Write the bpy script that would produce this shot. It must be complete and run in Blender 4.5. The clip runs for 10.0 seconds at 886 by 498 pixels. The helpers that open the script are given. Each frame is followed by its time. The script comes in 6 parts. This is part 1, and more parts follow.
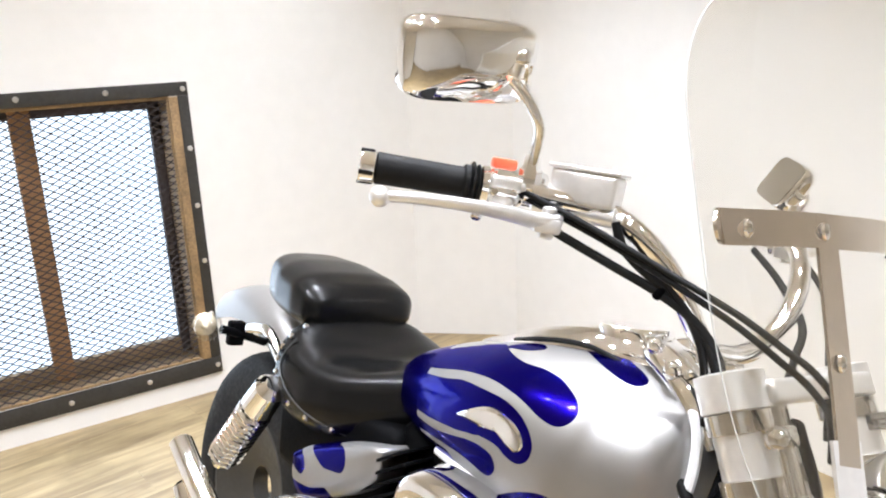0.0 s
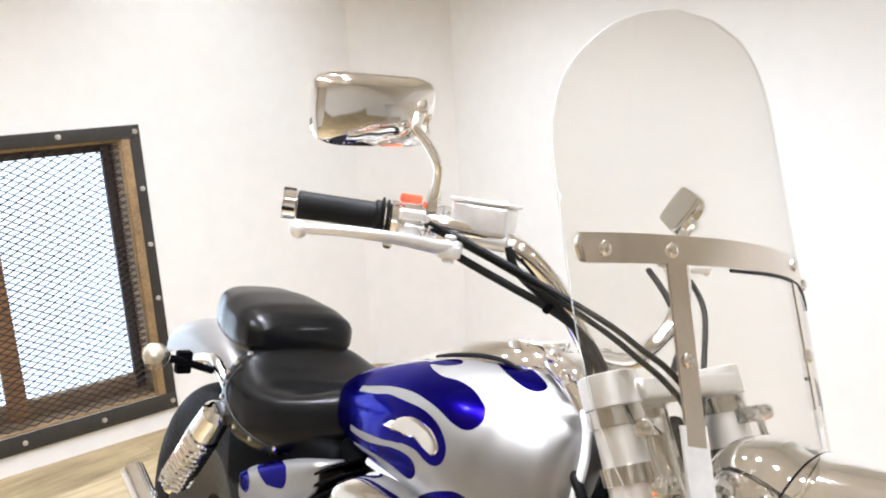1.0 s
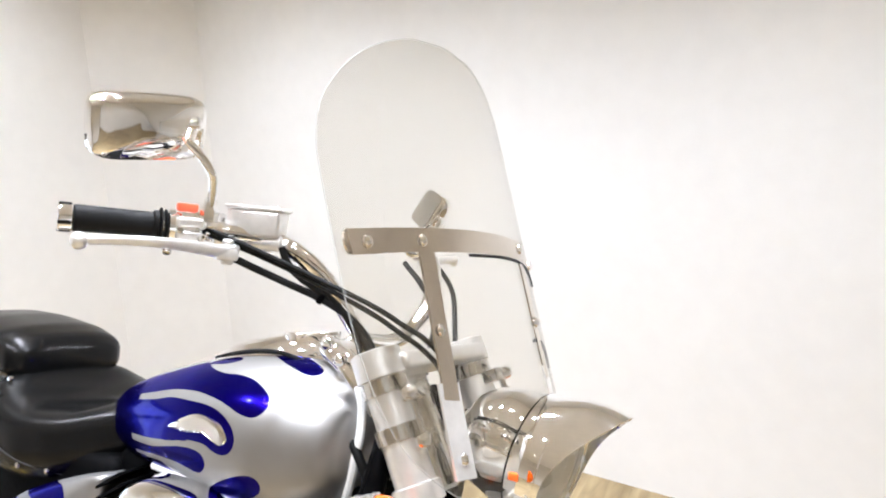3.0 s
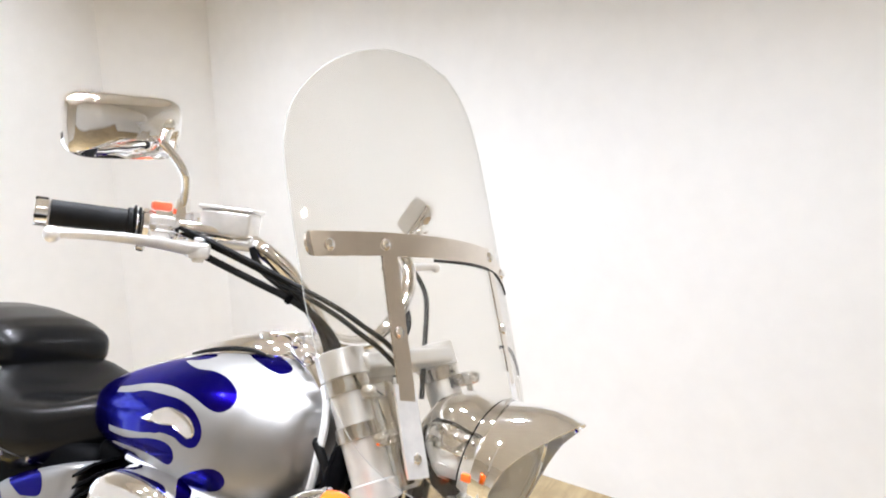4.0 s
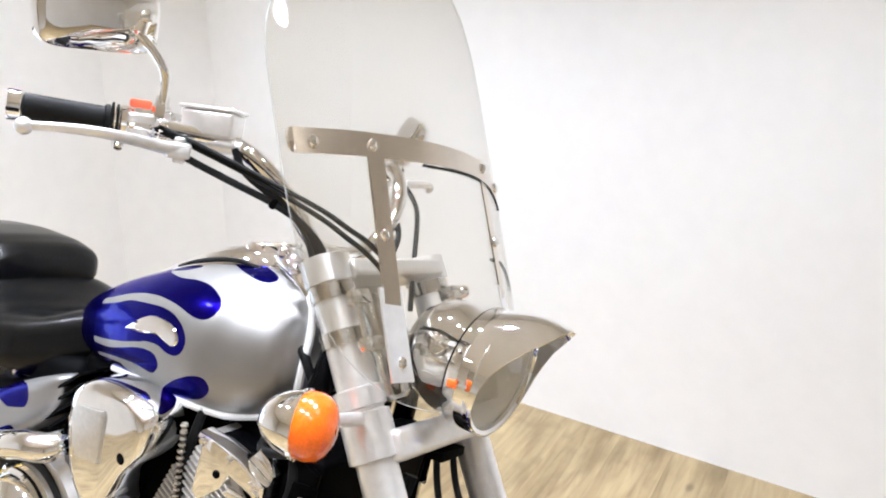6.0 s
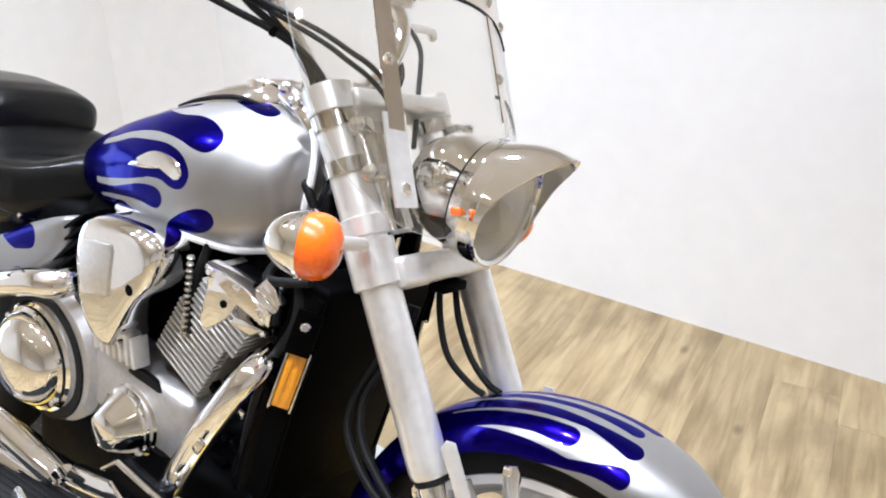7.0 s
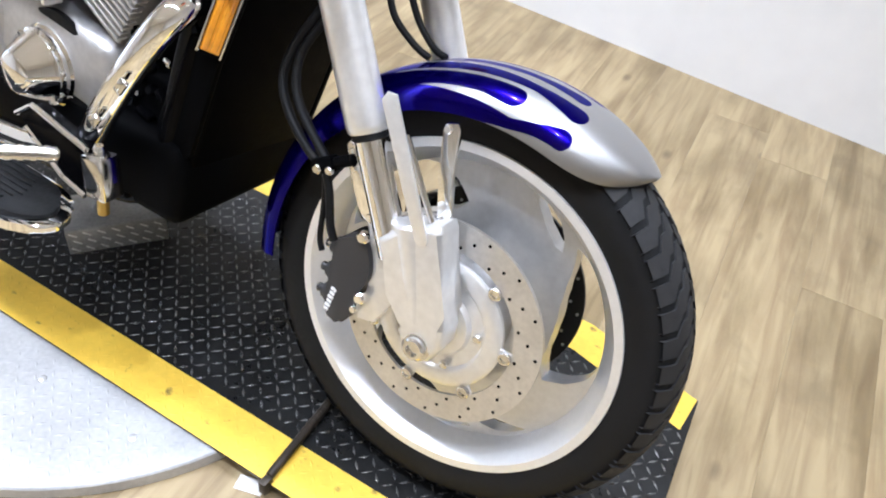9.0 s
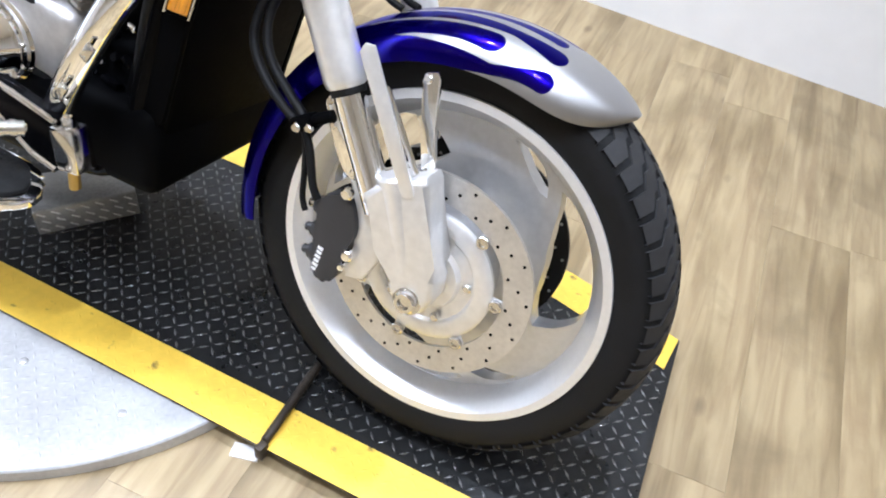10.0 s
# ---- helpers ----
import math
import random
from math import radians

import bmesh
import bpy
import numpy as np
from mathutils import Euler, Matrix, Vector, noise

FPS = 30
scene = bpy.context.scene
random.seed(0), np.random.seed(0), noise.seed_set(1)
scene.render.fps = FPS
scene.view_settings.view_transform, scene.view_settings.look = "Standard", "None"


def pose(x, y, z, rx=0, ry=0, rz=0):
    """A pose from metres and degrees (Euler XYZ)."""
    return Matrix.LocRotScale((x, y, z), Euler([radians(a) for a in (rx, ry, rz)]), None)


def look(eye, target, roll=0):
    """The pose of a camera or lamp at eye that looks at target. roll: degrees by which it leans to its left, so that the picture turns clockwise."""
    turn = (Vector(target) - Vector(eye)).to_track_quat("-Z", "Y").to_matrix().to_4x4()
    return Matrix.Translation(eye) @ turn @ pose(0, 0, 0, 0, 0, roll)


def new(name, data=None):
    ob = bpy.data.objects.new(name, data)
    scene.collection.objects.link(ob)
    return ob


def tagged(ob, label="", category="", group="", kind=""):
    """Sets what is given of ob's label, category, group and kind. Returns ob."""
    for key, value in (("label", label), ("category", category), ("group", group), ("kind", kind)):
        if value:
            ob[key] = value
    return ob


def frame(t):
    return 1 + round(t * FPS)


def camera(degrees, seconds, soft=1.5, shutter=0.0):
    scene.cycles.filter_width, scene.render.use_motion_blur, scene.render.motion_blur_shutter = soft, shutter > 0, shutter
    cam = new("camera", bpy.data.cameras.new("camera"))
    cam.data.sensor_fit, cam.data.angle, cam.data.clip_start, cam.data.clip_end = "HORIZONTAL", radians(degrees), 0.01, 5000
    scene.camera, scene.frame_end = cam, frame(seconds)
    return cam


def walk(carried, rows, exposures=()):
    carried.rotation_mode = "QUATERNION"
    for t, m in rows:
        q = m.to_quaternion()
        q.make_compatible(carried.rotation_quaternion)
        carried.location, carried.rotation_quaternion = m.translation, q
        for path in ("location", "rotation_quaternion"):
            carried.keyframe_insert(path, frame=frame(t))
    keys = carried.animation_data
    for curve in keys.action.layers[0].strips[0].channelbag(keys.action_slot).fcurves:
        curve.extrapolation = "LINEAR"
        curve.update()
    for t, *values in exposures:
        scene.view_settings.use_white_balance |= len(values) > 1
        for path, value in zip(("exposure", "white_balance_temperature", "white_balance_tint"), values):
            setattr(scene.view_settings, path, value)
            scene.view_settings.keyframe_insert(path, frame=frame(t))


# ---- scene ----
# camera: a hand-held walk round the front of the motorcycle
cam = camera(59.3, 10.0, soft=2.0)
ROWS = [
    (0.0, 0.355, 0.276, 1.381, 56.72, -15.36, -2.54),
    (0.5, 0.448, 0.257, 1.407, 57.91, -12.48, -3.97),
    (1.0, 0.485, 0.258, 1.398, 53.77, -13.01, -3.24),
    (1.5, 0.528, 0.272, 1.386, 49.49, -13.55, -2.95),
    (2.0, 0.550, 0.265, 1.386, 46.48, -12.62, -2.77),
    (2.5, 0.538, 0.218, 1.404, 38.35, -13.79, -3.47),
    (3.0, 0.566, 0.156, 1.412, 35.61, -13.21, -2.63),
    (4.5, 0.652, 0.182, 1.405, 37.26, -12.33, -0.64),
    (5.0, 0.641, 0.187, 1.396, 36.70, -13.10, -0.28),
    (5.2, 0.645, 0.196, 1.391, 37.31, -13.35, -0.54),
    (6.3, 0.642, 0.197, 1.318, 36.63, -18.58, -0.35),
    (6.5, 0.643, 0.193, 1.299, 36.57, -20.60, -0.23),
    (7.0, 0.653, 0.177, 1.268, 37.13, -24.19, -0.08),
    (7.5, 0.662, 0.171, 1.238, 35.51, -27.83, 1.90),
    (8.0, 0.661, 0.168, 1.203, 33.29, -34.05, 4.57),
    (8.5, 0.657, 0.158, 1.171, 31.83, -38.74, 7.31),
    (9.0, 0.660, 0.154, 1.146, 29.68, -42.13, 8.67),
    (9.5, 0.659, 0.145, 1.128, 27.75, -43.97, 8.76),
    (10.0, 0.644, 0.125, 1.127, 25.50, -44.01, 8.08),
]
walk(cam, [(t, pose(x, y, z, 0, 0, yaw) @ pose(0, 0, 0, 90 + pitch) @ pose(0, 0, 0, 0, 0, roll))
           for t, x, y, z, yaw, pitch, roll in ROWS],
     exposures=[(0.0, 0.14, 6060, 10), (2.5, 0.13, 5980, 10), (5.0, 0.10, 5930, 10), (7.0, 0.05, 5720, 10), (8.5, 0.05, 5560, 10), (10.0, 0.08, 5420, 10)])

# ---- world and light: an indoor showroom, ceiling spots and windows ----
world = bpy.data.worlds.new("world")
scene.world = world
world.use_nodes = True
world.node_tree.nodes["Background"].inputs[0].default_value = (0.75, 0.86, 1.0, 1)
world.node_tree.nodes["Background"].inputs[1].default_value = 1.0

CEIL = 2.75
X0, X1, Y0, Y1 = -2.66, 3.4, -3.6, 2.438


def area(name, at, target, sx, sy, watts, colour):
    la = bpy.data.lights.new(name, "AREA")
    la.shape, la.size, la.size_y, la.energy, la.color = "RECTANGLE", sx, sy, watts, colour
    ob = new(name, la)
    ob.matrix_world = look(at, target)
    return ob


# daylight that enters by the low window
area("window_light", (-2.62, 0.45, 0.68), (0, 0.45, 0.68), 1.2, 0.95, 7, (0.80, 0.90, 1.0))


# ---- materials ----
def mat(name, colour=(0.8, 0.8, 0.8), rough=0.5, metal=0.0, coat=0.0, var=0.0, scale=8.0, bump=0.0, bscale=60.0, spec=0.5):
    m = bpy.data.materials.new(name)
    m.use_nodes = True
    nt = m.node_tree
    b = nt.nodes["Principled BSDF"]
    b.inputs["Base Color"].default_value = (*colour, 1)
    b.inputs["Roughness"].default_value = rough
    b.inputs["Metallic"].default_value = metal
    b.inputs["Coat Weight"].default_value = coat
    b.inputs["Coat Roughness"].default_value = 0.04
    b.inputs["Specular IOR Level"].default_value = spec
    tc = nt.nodes.new("ShaderNodeTexCoord")
    if var:
        n1, n2 = nt.nodes.new("ShaderNodeTexNoise"), nt.nodes.new("ShaderNodeTexNoise")
        n1.inputs["Scale"].default_value, n2.inputs["Scale"].default_value = scale, scale * 9
        n1.inputs["Detail"].default_value = 6
        nt.links.new(tc.outputs["Object"], n1.inputs["Vector"])
        nt.links.new(tc.outputs["Object"], n2.inputs["Vector"])
        add = nt.nodes.new("ShaderNodeMath")
        add.operation = "ADD"
        nt.links.new(n1.outputs["Fac"], add.inputs[0])
        nt.links.new(n2.outputs["Fac"], add.inputs[1])
        mr = nt.nodes.new("ShaderNodeMapRange")
        mr.inputs[1].default_value, mr.inputs[2].default_value = 0.6, 1.4
        mr.inputs[3].default_value, mr.inputs[4].default_value = 1 - var, 1 + var
        nt.links.new(add.outputs[0], mr.inputs[0])
        hsv = nt.nodes.new("ShaderNodeHueSaturation")
        hsv.inputs["Color"].default_value = (*colour, 1)
        nt.links.new(mr.outputs[0], hsv.inputs["Value"])
        nt.links.new(hsv.outputs[0], b.inputs["Base Color"])
        mr2 = nt.nodes.new("ShaderNodeMapRange")
        mr2.inputs[1].default_value, mr2.inputs[2].default_value = 0.6, 1.4
        mr2.inputs[3].default_value, mr2.inputs[4].default_value = rough * (1 - var), min(1, rough * (1 + var))
        nt.links.new(add.outputs[0], mr2.inputs[0])
        nt.links.new(mr2.outputs[0], b.inputs["Roughness"])
    if bump:
        n3, bp = nt.nodes.new("ShaderNodeTexNoise"), nt.nodes.new("ShaderNodeBump")
        n3.inputs["Scale"].default_value, n3.inputs["Detail"].default_value = bscale, 4
        bp.inputs["Strength"].default_value, bp.inputs["Distance"].default_value = bump, 0.002
        nt.links.new(tc.outputs["Object"], n3.inputs["Vector"])
        nt.links.new(n3.outputs["Fac"], bp.inputs["Height"])
        nt.links.new(bp.outputs[0], b.inputs["Normal"])
    return m


def emitter(name, colour, strength):
    m = bpy.data.materials.new(name)
    m.use_nodes = True
    b = m.node_tree.nodes["Principled BSDF"]
    b.inputs["Base Color"].default_value = (*colour, 1)
    b.inputs["Emission Color"].default_value = (*colour, 1)
    b.inputs["Emission Strength"].default_value = strength
    return m


WALL = mat("wall_paint", (0.83, 0.82, 0.80), 0.55, var=0.03, scale=1.5, bump=0.15, bscale=90)
CEILM = mat("ceiling_paint", (0.84, 0.81, 0.77), 0.8, var=0.04, scale=2)
BASEB = mat("wall_foot", (0.72, 0.69, 0.64), 0.6, var=0.05, scale=3)
TAN = mat("tan_wall_boards", (0.72, 0.69, 0.64), 0.55, var=0.2, scale=2.5)
CHROME = mat("chrome", (0.95, 0.95, 0.95), 0.04, 1.0, var=0.05, scale=6)
STEEL = mat("polished_steel", (0.74, 0.73, 0.71), 0.12, 1.0, var=0.12, scale=9)
# strap steel with the tan of its reflections put into the base colour
STRAP = mat("tan_tinted_strap_steel", (0.70, 0.64, 0.56), 0.20, 0.95, var=0.05, scale=12)
BOWL = mat("aluminised_reflector", (0.92, 0.92, 0.90), 0.34, 0.3, var=0.04, scale=20)
ALU = mat("satin_aluminium", (0.86, 0.855, 0.845), 0.315, 0.70, var=0.08, scale=9, bump=0.05, bscale=200)
CAST = mat("cast_aluminium", (0.56, 0.55, 0.54), 0.42, 0.8, var=0.12, scale=12, bump=0.2, bscale=220)
MACH = mat("machined_aluminium", (0.88, 0.88, 0.885), 0.31, 0.62, var=0.04, scale=14)
DISCM = mat("brake_disc_steel", (0.68, 0.665, 0.64), 0.34, 0.80, var=0.12, scale=16)
WEB = mat("satin_cast_wheel", (0.66, 0.665, 0.675), 0.33, 0.8, var=0.10, scale=10, bump=0.06, bscale=120)
FIN = mat("grey_cooling_fins", (0.52, 0.50, 0.47), 0.5, 0.8, var=0.1, scale=14)
BLACK = mat("black_plastic", (0.0022, 0.0022, 0.0025), 0.55, var=0.15, scale=12, spec=0.025)
FRAME = mat("black_frame_paint", (0.002, 0.002, 0.0025), 0.22, var=0.15, scale=10, spec=0.06)
RUBBER = mat("black_rubber", (0.006, 0.006, 0.006), 0.6, var=0.25, scale=14, bump=0.15, bscale=160, spec=0.2)
TYRE = mat("tyre_rubber", (0.012, 0.0118, 0.012), 0.68, var=0.3, scale=12, bump=0.25, bscale=150, spec=0.15)
TREADM = mat("tyre_tread_rubber", (0.026, 0.0255, 0.0255), 0.58, var=0.3, scale=14, spec=0.2)
LEATHER = mat("black_leather", (0.005, 0.005, 0.005), 0.24, bump=0.06, bscale=320, spec=0.2)
STITCH = mat("seat_piping", (0.02, 0.02, 0.02), 0.4)
STOPB = mat("faded_red_plastic", (0.80, 0.14, 0.06), 0.4)
WHITEP = mat("white_pinstripe", (0.85, 0.85, 0.85), 0.35)
AMBER = mat("amber_lens", (1.0, 0.16, 0.004), 0.16, coat=0.6, var=0.22, scale=38)
AMBER2 = mat("amber_reflector", (0.80, 0.33, 0.01), 0.2, coat=1.0, var=0.15, scale=90)
ORANGE = mat("orange_sticker", (0.95, 0.16, 0.02), 0.4)
WINFR = mat("black_steel_frame", (0.045, 0.043, 0.04), 0.45, 0.3, var=0.25, scale=9)
OLDWOOD = mat("stained_wood", (0.27, 0.18, 0.09), 0.6, var=0.5, scale=16, bump=0.3, bscale=70)
BROWN = mat("brown_mullion", (0.42, 0.23, 0.10), 0.6, var=0.25, scale=14)
MESHM = mat("dark_expanded_metal", (0.055, 0.045, 0.045), 0.55, 0.4, var=0.2, scale=30)
BRASS = mat("dull_brass", (0.50, 0.36, 0.12), 0.4, 0.9)
GALV = mat("galvanised_bolt", (0.62, 0.61, 0.59), 0.3, 1.0)
PLATE = mat("black_diamond_plate", (0.013, 0.013, 0.0128), 0.34, 0.3, var=0.35, scale=10, bump=0.15, bscale=180)
PLATEBAR = mat("worn_tread_bars", (0.12, 0.118, 0.115), 0.30, 0.75, var=0.5, scale=25)
YELLOW = mat("yellow_safety_paint", (0.80, 0.53, 0.055), 0.5, var=0.10, scale=7, bump=0.15, bscale=160)


def scuffed(m, dark, lo, hi, sx, sy):
    """Worn marks in a paint: short dark scuffs over the base colour."""
    nt = m.node_tree
    b = nt.nodes["Principled BSDF"]
    old = b.inputs["Base Color"].links[0].from_socket
    tc, mp, no, mr, mix = (nt.nodes.new(k) for k in ("ShaderNodeTexCoord", "ShaderNodeMapping", "ShaderNodeTexNoise", "ShaderNodeMapRange", "ShaderNodeMix"))
    mp.inputs["Scale"].default_value = (sx, sy, 1)
    no.inputs["Scale"].default_value, no.inputs["Detail"].default_value = 1.0, 5
    mr.inputs[1].default_value, mr.inputs[2].default_value = lo, hi
    mix.data_type = "RGBA"
    mix.inputs[7].default_value = (*dark, 1)
    nt.links.new(tc.outputs["Object"], mp.inputs["Vector"])
    nt.links.new(mp.outputs[0], no.inputs["Vector"])
    nt.links.new(no.outputs["Fac"], mr.inputs[0])
    nt.links.new(mr.outputs[0], mix.inputs[0])
    nt.links.new(old, mix.inputs[6])
    nt.links.new(mix.outputs[2], b.inputs["Base Color"])


scuffed(YELLOW, (0.16, 0.11, 0.03), 0.64, 0.74, 26, 40)
WHITEPL = mat("bright_tread_plate", (0.46, 0.46, 0.455), 0.42, 0.35, var=0.16, scale=12)
# disc steel for the far side, its shade put into a near-black colour
DARKD = mat("shaded_disc_steel", (0.012, 0.012, 0.012), 0.45, 0.3, var=0.2, scale=20)
STANDM = mat("dull_tread_plate", (0.34, 0.34, 0.33), 0.45, 0.5, var=0.25, scale=18)
RUSTED = mat("dark_oily_steel", (0.05, 0.04, 0.03), 0.45, 0.6, var=0.4, scale=40)
SKYGLOW = emitter("bright_daylight", (0.82, 0.91, 1.0), 1.05)
SPOTGLOW = emitter("spot_glow", (1.0, 0.90, 0.74), 40.0)


def paint(name):
    """Silver metallic paint with candy blue flames where the mesh's lick distance is below zero."""
    m = mat(name, (0.34, 0.334, 0.327), 0.42, 0.92, coat=0.45, var=0.03, scale=6, bump=0.03, bscale=900)
    nt = m.node_tree
    b = nt.nodes["Principled BSDF"]
    at = nt.nodes.new("ShaderNodeAttribute")
    at.attribute_name = "lick_distance"
    st = nt.nodes.new("ShaderNodeMath")
    st.operation = "LESS_THAN"
    st.inputs[1].default_value = 0.0
    nt.links.new(at.outputs["Fac"], st.inputs[0])
    old = b.inputs["Base Color"].links[0].from_socket
    mix = nt.nodes.new("ShaderNodeMix")
    mix.data_type = "RGBA"
    nt.links.new(st.outputs[0], mix.inputs[0])
    nt.links.new(old, mix.inputs[6])
    mix.inputs[7].default_value = (0.0045, 0.0006, 0.165, 1)
    nt.links.new(mix.outputs[2], b.inputs["Base Color"])
    edge = nt.nodes.new("ShaderNodeMix")
    edge.data_type = "RGBA"
    edge.inputs[6].default_value, edge.inputs[7].default_value = (1, 1, 1, 1), (0.22, 0.18, 0.75, 1)
    nt.links.new(st.outputs[0], edge.inputs[0])
    nt.links.new(edge.outputs[2], b.inputs["Specular Tint"])
    for sock, v0, v1 in (("Metallic", 0.86, 0.92), ("Coat Weight", 0.22, 0.16)):
        mr = nt.nodes.new("ShaderNodeMapRange")
        mr.inputs[3].default_value, mr.inputs[4].default_value = v0, v1
        nt.links.new(st.outputs[0], mr.inputs[0])
        nt.links.new(mr.outputs[0], b.inputs[sock])
    rl = b.inputs["Roughness"].links[0].from_socket
    mx = nt.nodes.new("ShaderNodeMix")
    nt.links.new(st.outputs[0], mx.inputs[0])
    nt.links.new(rl, mx.inputs[2])
    mx.inputs[3].default_value = 0.20
    nt.links.new(mx.outputs[0], b.inputs["Roughness"])
    return m


PAINT = paint("silver_flame_paint")


def clear(name, tint, gloss_rough=0.02, ior=0.55):
    m = bpy.data.materials.new(name)
    m.use_nodes = True
    nt = m.node_tree
    nt.nodes.remove(nt.nodes["Principled BSDF"])
    out = nt.nodes["Material Output"]
    tr, gl, fr, mx = (nt.nodes.new(k) for k in ("ShaderNodeBsdfTransparent", "ShaderNodeBsdfGlossy", "ShaderNodeLayerWeight", "ShaderNodeMixShader"))
    tr.inputs[0].default_value = (*tint, 1)
    gl.inputs["Roughness"].default_value = gloss_rough
    fr.inputs["Blend"].default_value = 0.5
    pw, mr = nt.nodes.new("ShaderNodeMath"), nt.nodes.new("ShaderNodeMapRange")
    pw.operation, pw.inputs[1].default_value = "POWER", 4.0
    mr.inputs[3].default_value, mr.inputs[4].default_value = 0.09, ior
    nt.links.new(fr.outputs["Facing"], pw.inputs[0])
    nt.links.new(pw.outputs[0], mr.inputs[0])
    nt.links.new(mr.outputs[0], mx.inputs[0])
    nt.links.new(tr.outputs[0], mx.inputs[1])
    nt.links.new(gl.outputs[0], mx.inputs[2])
    nt.links.new(mx.outputs[0], out.inputs[0])
    return m


GLASS = clear("clear_windshield", (0.965, 0.957, 0.935))
GLASSEDGE = mat("windshield_edge", (0.50, 0.51, 0.49), 0.4, spec=0.2)
LENSG = clear("headlight_glass", (0.93, 0.93, 0.92), 0.02, 0.6)


def wood():
    m = mat("light_oak_plank", (0.42, 0.29, 0.155), 0.42, bump=0.12, bscale=120)
    nt = m.node_tree
    b = nt.nodes["Principled BSDF"]
    tc = nt.nodes.new("ShaderNodeTexCoord")
    oi = nt.nodes.new("ShaderNodeObjectInfo")
    off = nt.nodes.new("ShaderNodeVectorMath")
    off.operation = "MULTIPLY_ADD"
    cmb = nt.nodes.new("ShaderNodeCombineXYZ")
    for k in range(3):
        nt.links.new(oi.outputs["Random"], cmb.inputs[k])
    off.inputs[1].default_value = (37, 53, 11)
    nt.links.new(cmb.outputs[0], off.inputs[0])
    nt.links.new(tc.outputs["Object"], off.inputs[2])
    sc = nt.nodes.new("ShaderNodeMapping")
    sc.inputs["Scale"].default_value = (3.2, 36, 1)
    nt.links.new(off.outputs[0], sc.inputs["Vector"])
    n1 = nt.nodes.new("ShaderNodeTexNoise")
    n1.inputs["Scale"].default_value, n1.inputs["Detail"].default_value, n1.inputs["Distortion"].default_value = 1.0, 8, 0.9
    nt.links.new(sc.outputs[0], n1.inputs["Vector"])
    sc2 = nt.nodes.new("ShaderNodeMapping")
    sc2.inputs["Scale"].default_value = (2.4, 10, 1)
    nt.links.new(off.outputs[0], sc2.inputs["Vector"])
    n2 = nt.nodes.new("ShaderNodeTexNoise")
    n2.inputs["Scale"].default_value, n2.inputs["Detail"].default_value = 1.2, 5
    nt.links.new(sc2.outputs[0], n2.inputs["Vector"])
    r1 = nt.nodes.new("ShaderNodeValToRGB")
    r1.color_ramp.elements[0].position, r1.color_ramp.elements[0].color = 0.30, (0.235, 0.175, 0.098, 1)
    r1.color_ramp.elements[1].position, r1.color_ramp.elements[1].color = 0.62, (0.345, 0.275, 0.160, 1)
    nt.links.new(n1.outputs["Fac"], r1.inputs[0])
    r2 = nt.nodes.new("ShaderNodeValToRGB")
    r2.color_ramp.elements[0].position, r2.color_ramp.elements[0].color = 0.34, (0.68, 0.64, 0.58, 1)
    r2.color_ramp.elements[1].position, r2.color_ramp.elements[1].color = 0.56, (1.08, 1.06, 1.04, 1)
    nt.links.new(n2.outputs["Fac"], r2.inputs[0])
    mx = nt.nodes.new("ShaderNodeMix")
    mx.data_type, mx.blend_type = "RGBA", "MULTIPLY"
    mx.inputs[0].default_value = 1.0
    nt.links.new(r1.outputs[0], mx.inputs[6])
    nt.links.new(r2.outputs[0], mx.inputs[7])
    # knots: small dark ovals, few of the cells; stains: broad greyish clouds across boards
    sc3 = nt.nodes.new("ShaderNodeMapping")
    sc3.inputs["Scale"].default_value = (4.5, 8.5, 1)
    nt.links.new(off.outputs[0], sc3.inputs["Vector"])
    vo = nt.nodes.new("ShaderNodeTexVoronoi")
    vo.inputs["Scale"].default_value = 1.0
    nt.links.new(sc3.outputs[0], vo.inputs["Vector"])
    kn = nt.nodes.new("ShaderNodeMapRange")
    kn.inputs[1].default_value, kn.inputs[2].default_value = 0.05, 0.15
    kn.inputs[3].default_value, kn.inputs[4].default_value = 0.75, 0.0
    nt.links.new(vo.outputs["Distance"], kn.inputs[0])
    few = nt.nodes.new("ShaderNodeMath")
    few.operation, few.inputs[1].default_value = "GREATER_THAN", 0.62
    sep = nt.nodes.new("ShaderNodeSeparateColor")
    nt.links.new(vo.outputs["Color"], sep.inputs[0])
    nt.links.new(sep.outputs[0], few.inputs[0])
    both = nt.nodes.new("ShaderNodeMath")
    both.operation = "MULTIPLY"
    nt.links.new(kn.outputs[0], both.inputs[0])
    nt.links.new(few.outputs[0], both.inputs[1])
    kx = nt.nodes.new("ShaderNodeMix")
    kx.data_type = "RGBA"
    kx.inputs[7].default_value = (0.10, 0.068, 0.038, 1)
    nt.links.new(both.outputs[0], kx.inputs[0])
    nt.links.new(mx.outputs[2], kx.inputs[6])
    n4 = nt.nodes.new("ShaderNodeTexNoise")
    n4.inputs["Scale"].default_value, n4.inputs["Detail"].default_value, n4.inputs["Distortion"].default_value = 5.0, 7, 0.6
    nt.links.new(off.outputs[0], n4.inputs["Vector"])
    sr = nt.nodes.new("ShaderNodeMapRange")
    sr.inputs[1].default_value, sr.inputs[2].default_value = 0.53, 0.70
    sr.inputs[3].default_value, sr.inputs[4].default_value = 0.0, 0.48
    nt.links.new(n4.outputs["Fac"], sr.inputs[0])
    sx = nt.nodes.new("ShaderNodeMix")
    sx.data_type = "RGBA"
    sx.inputs[7].default_value = (0.150, 0.112, 0.060, 1)
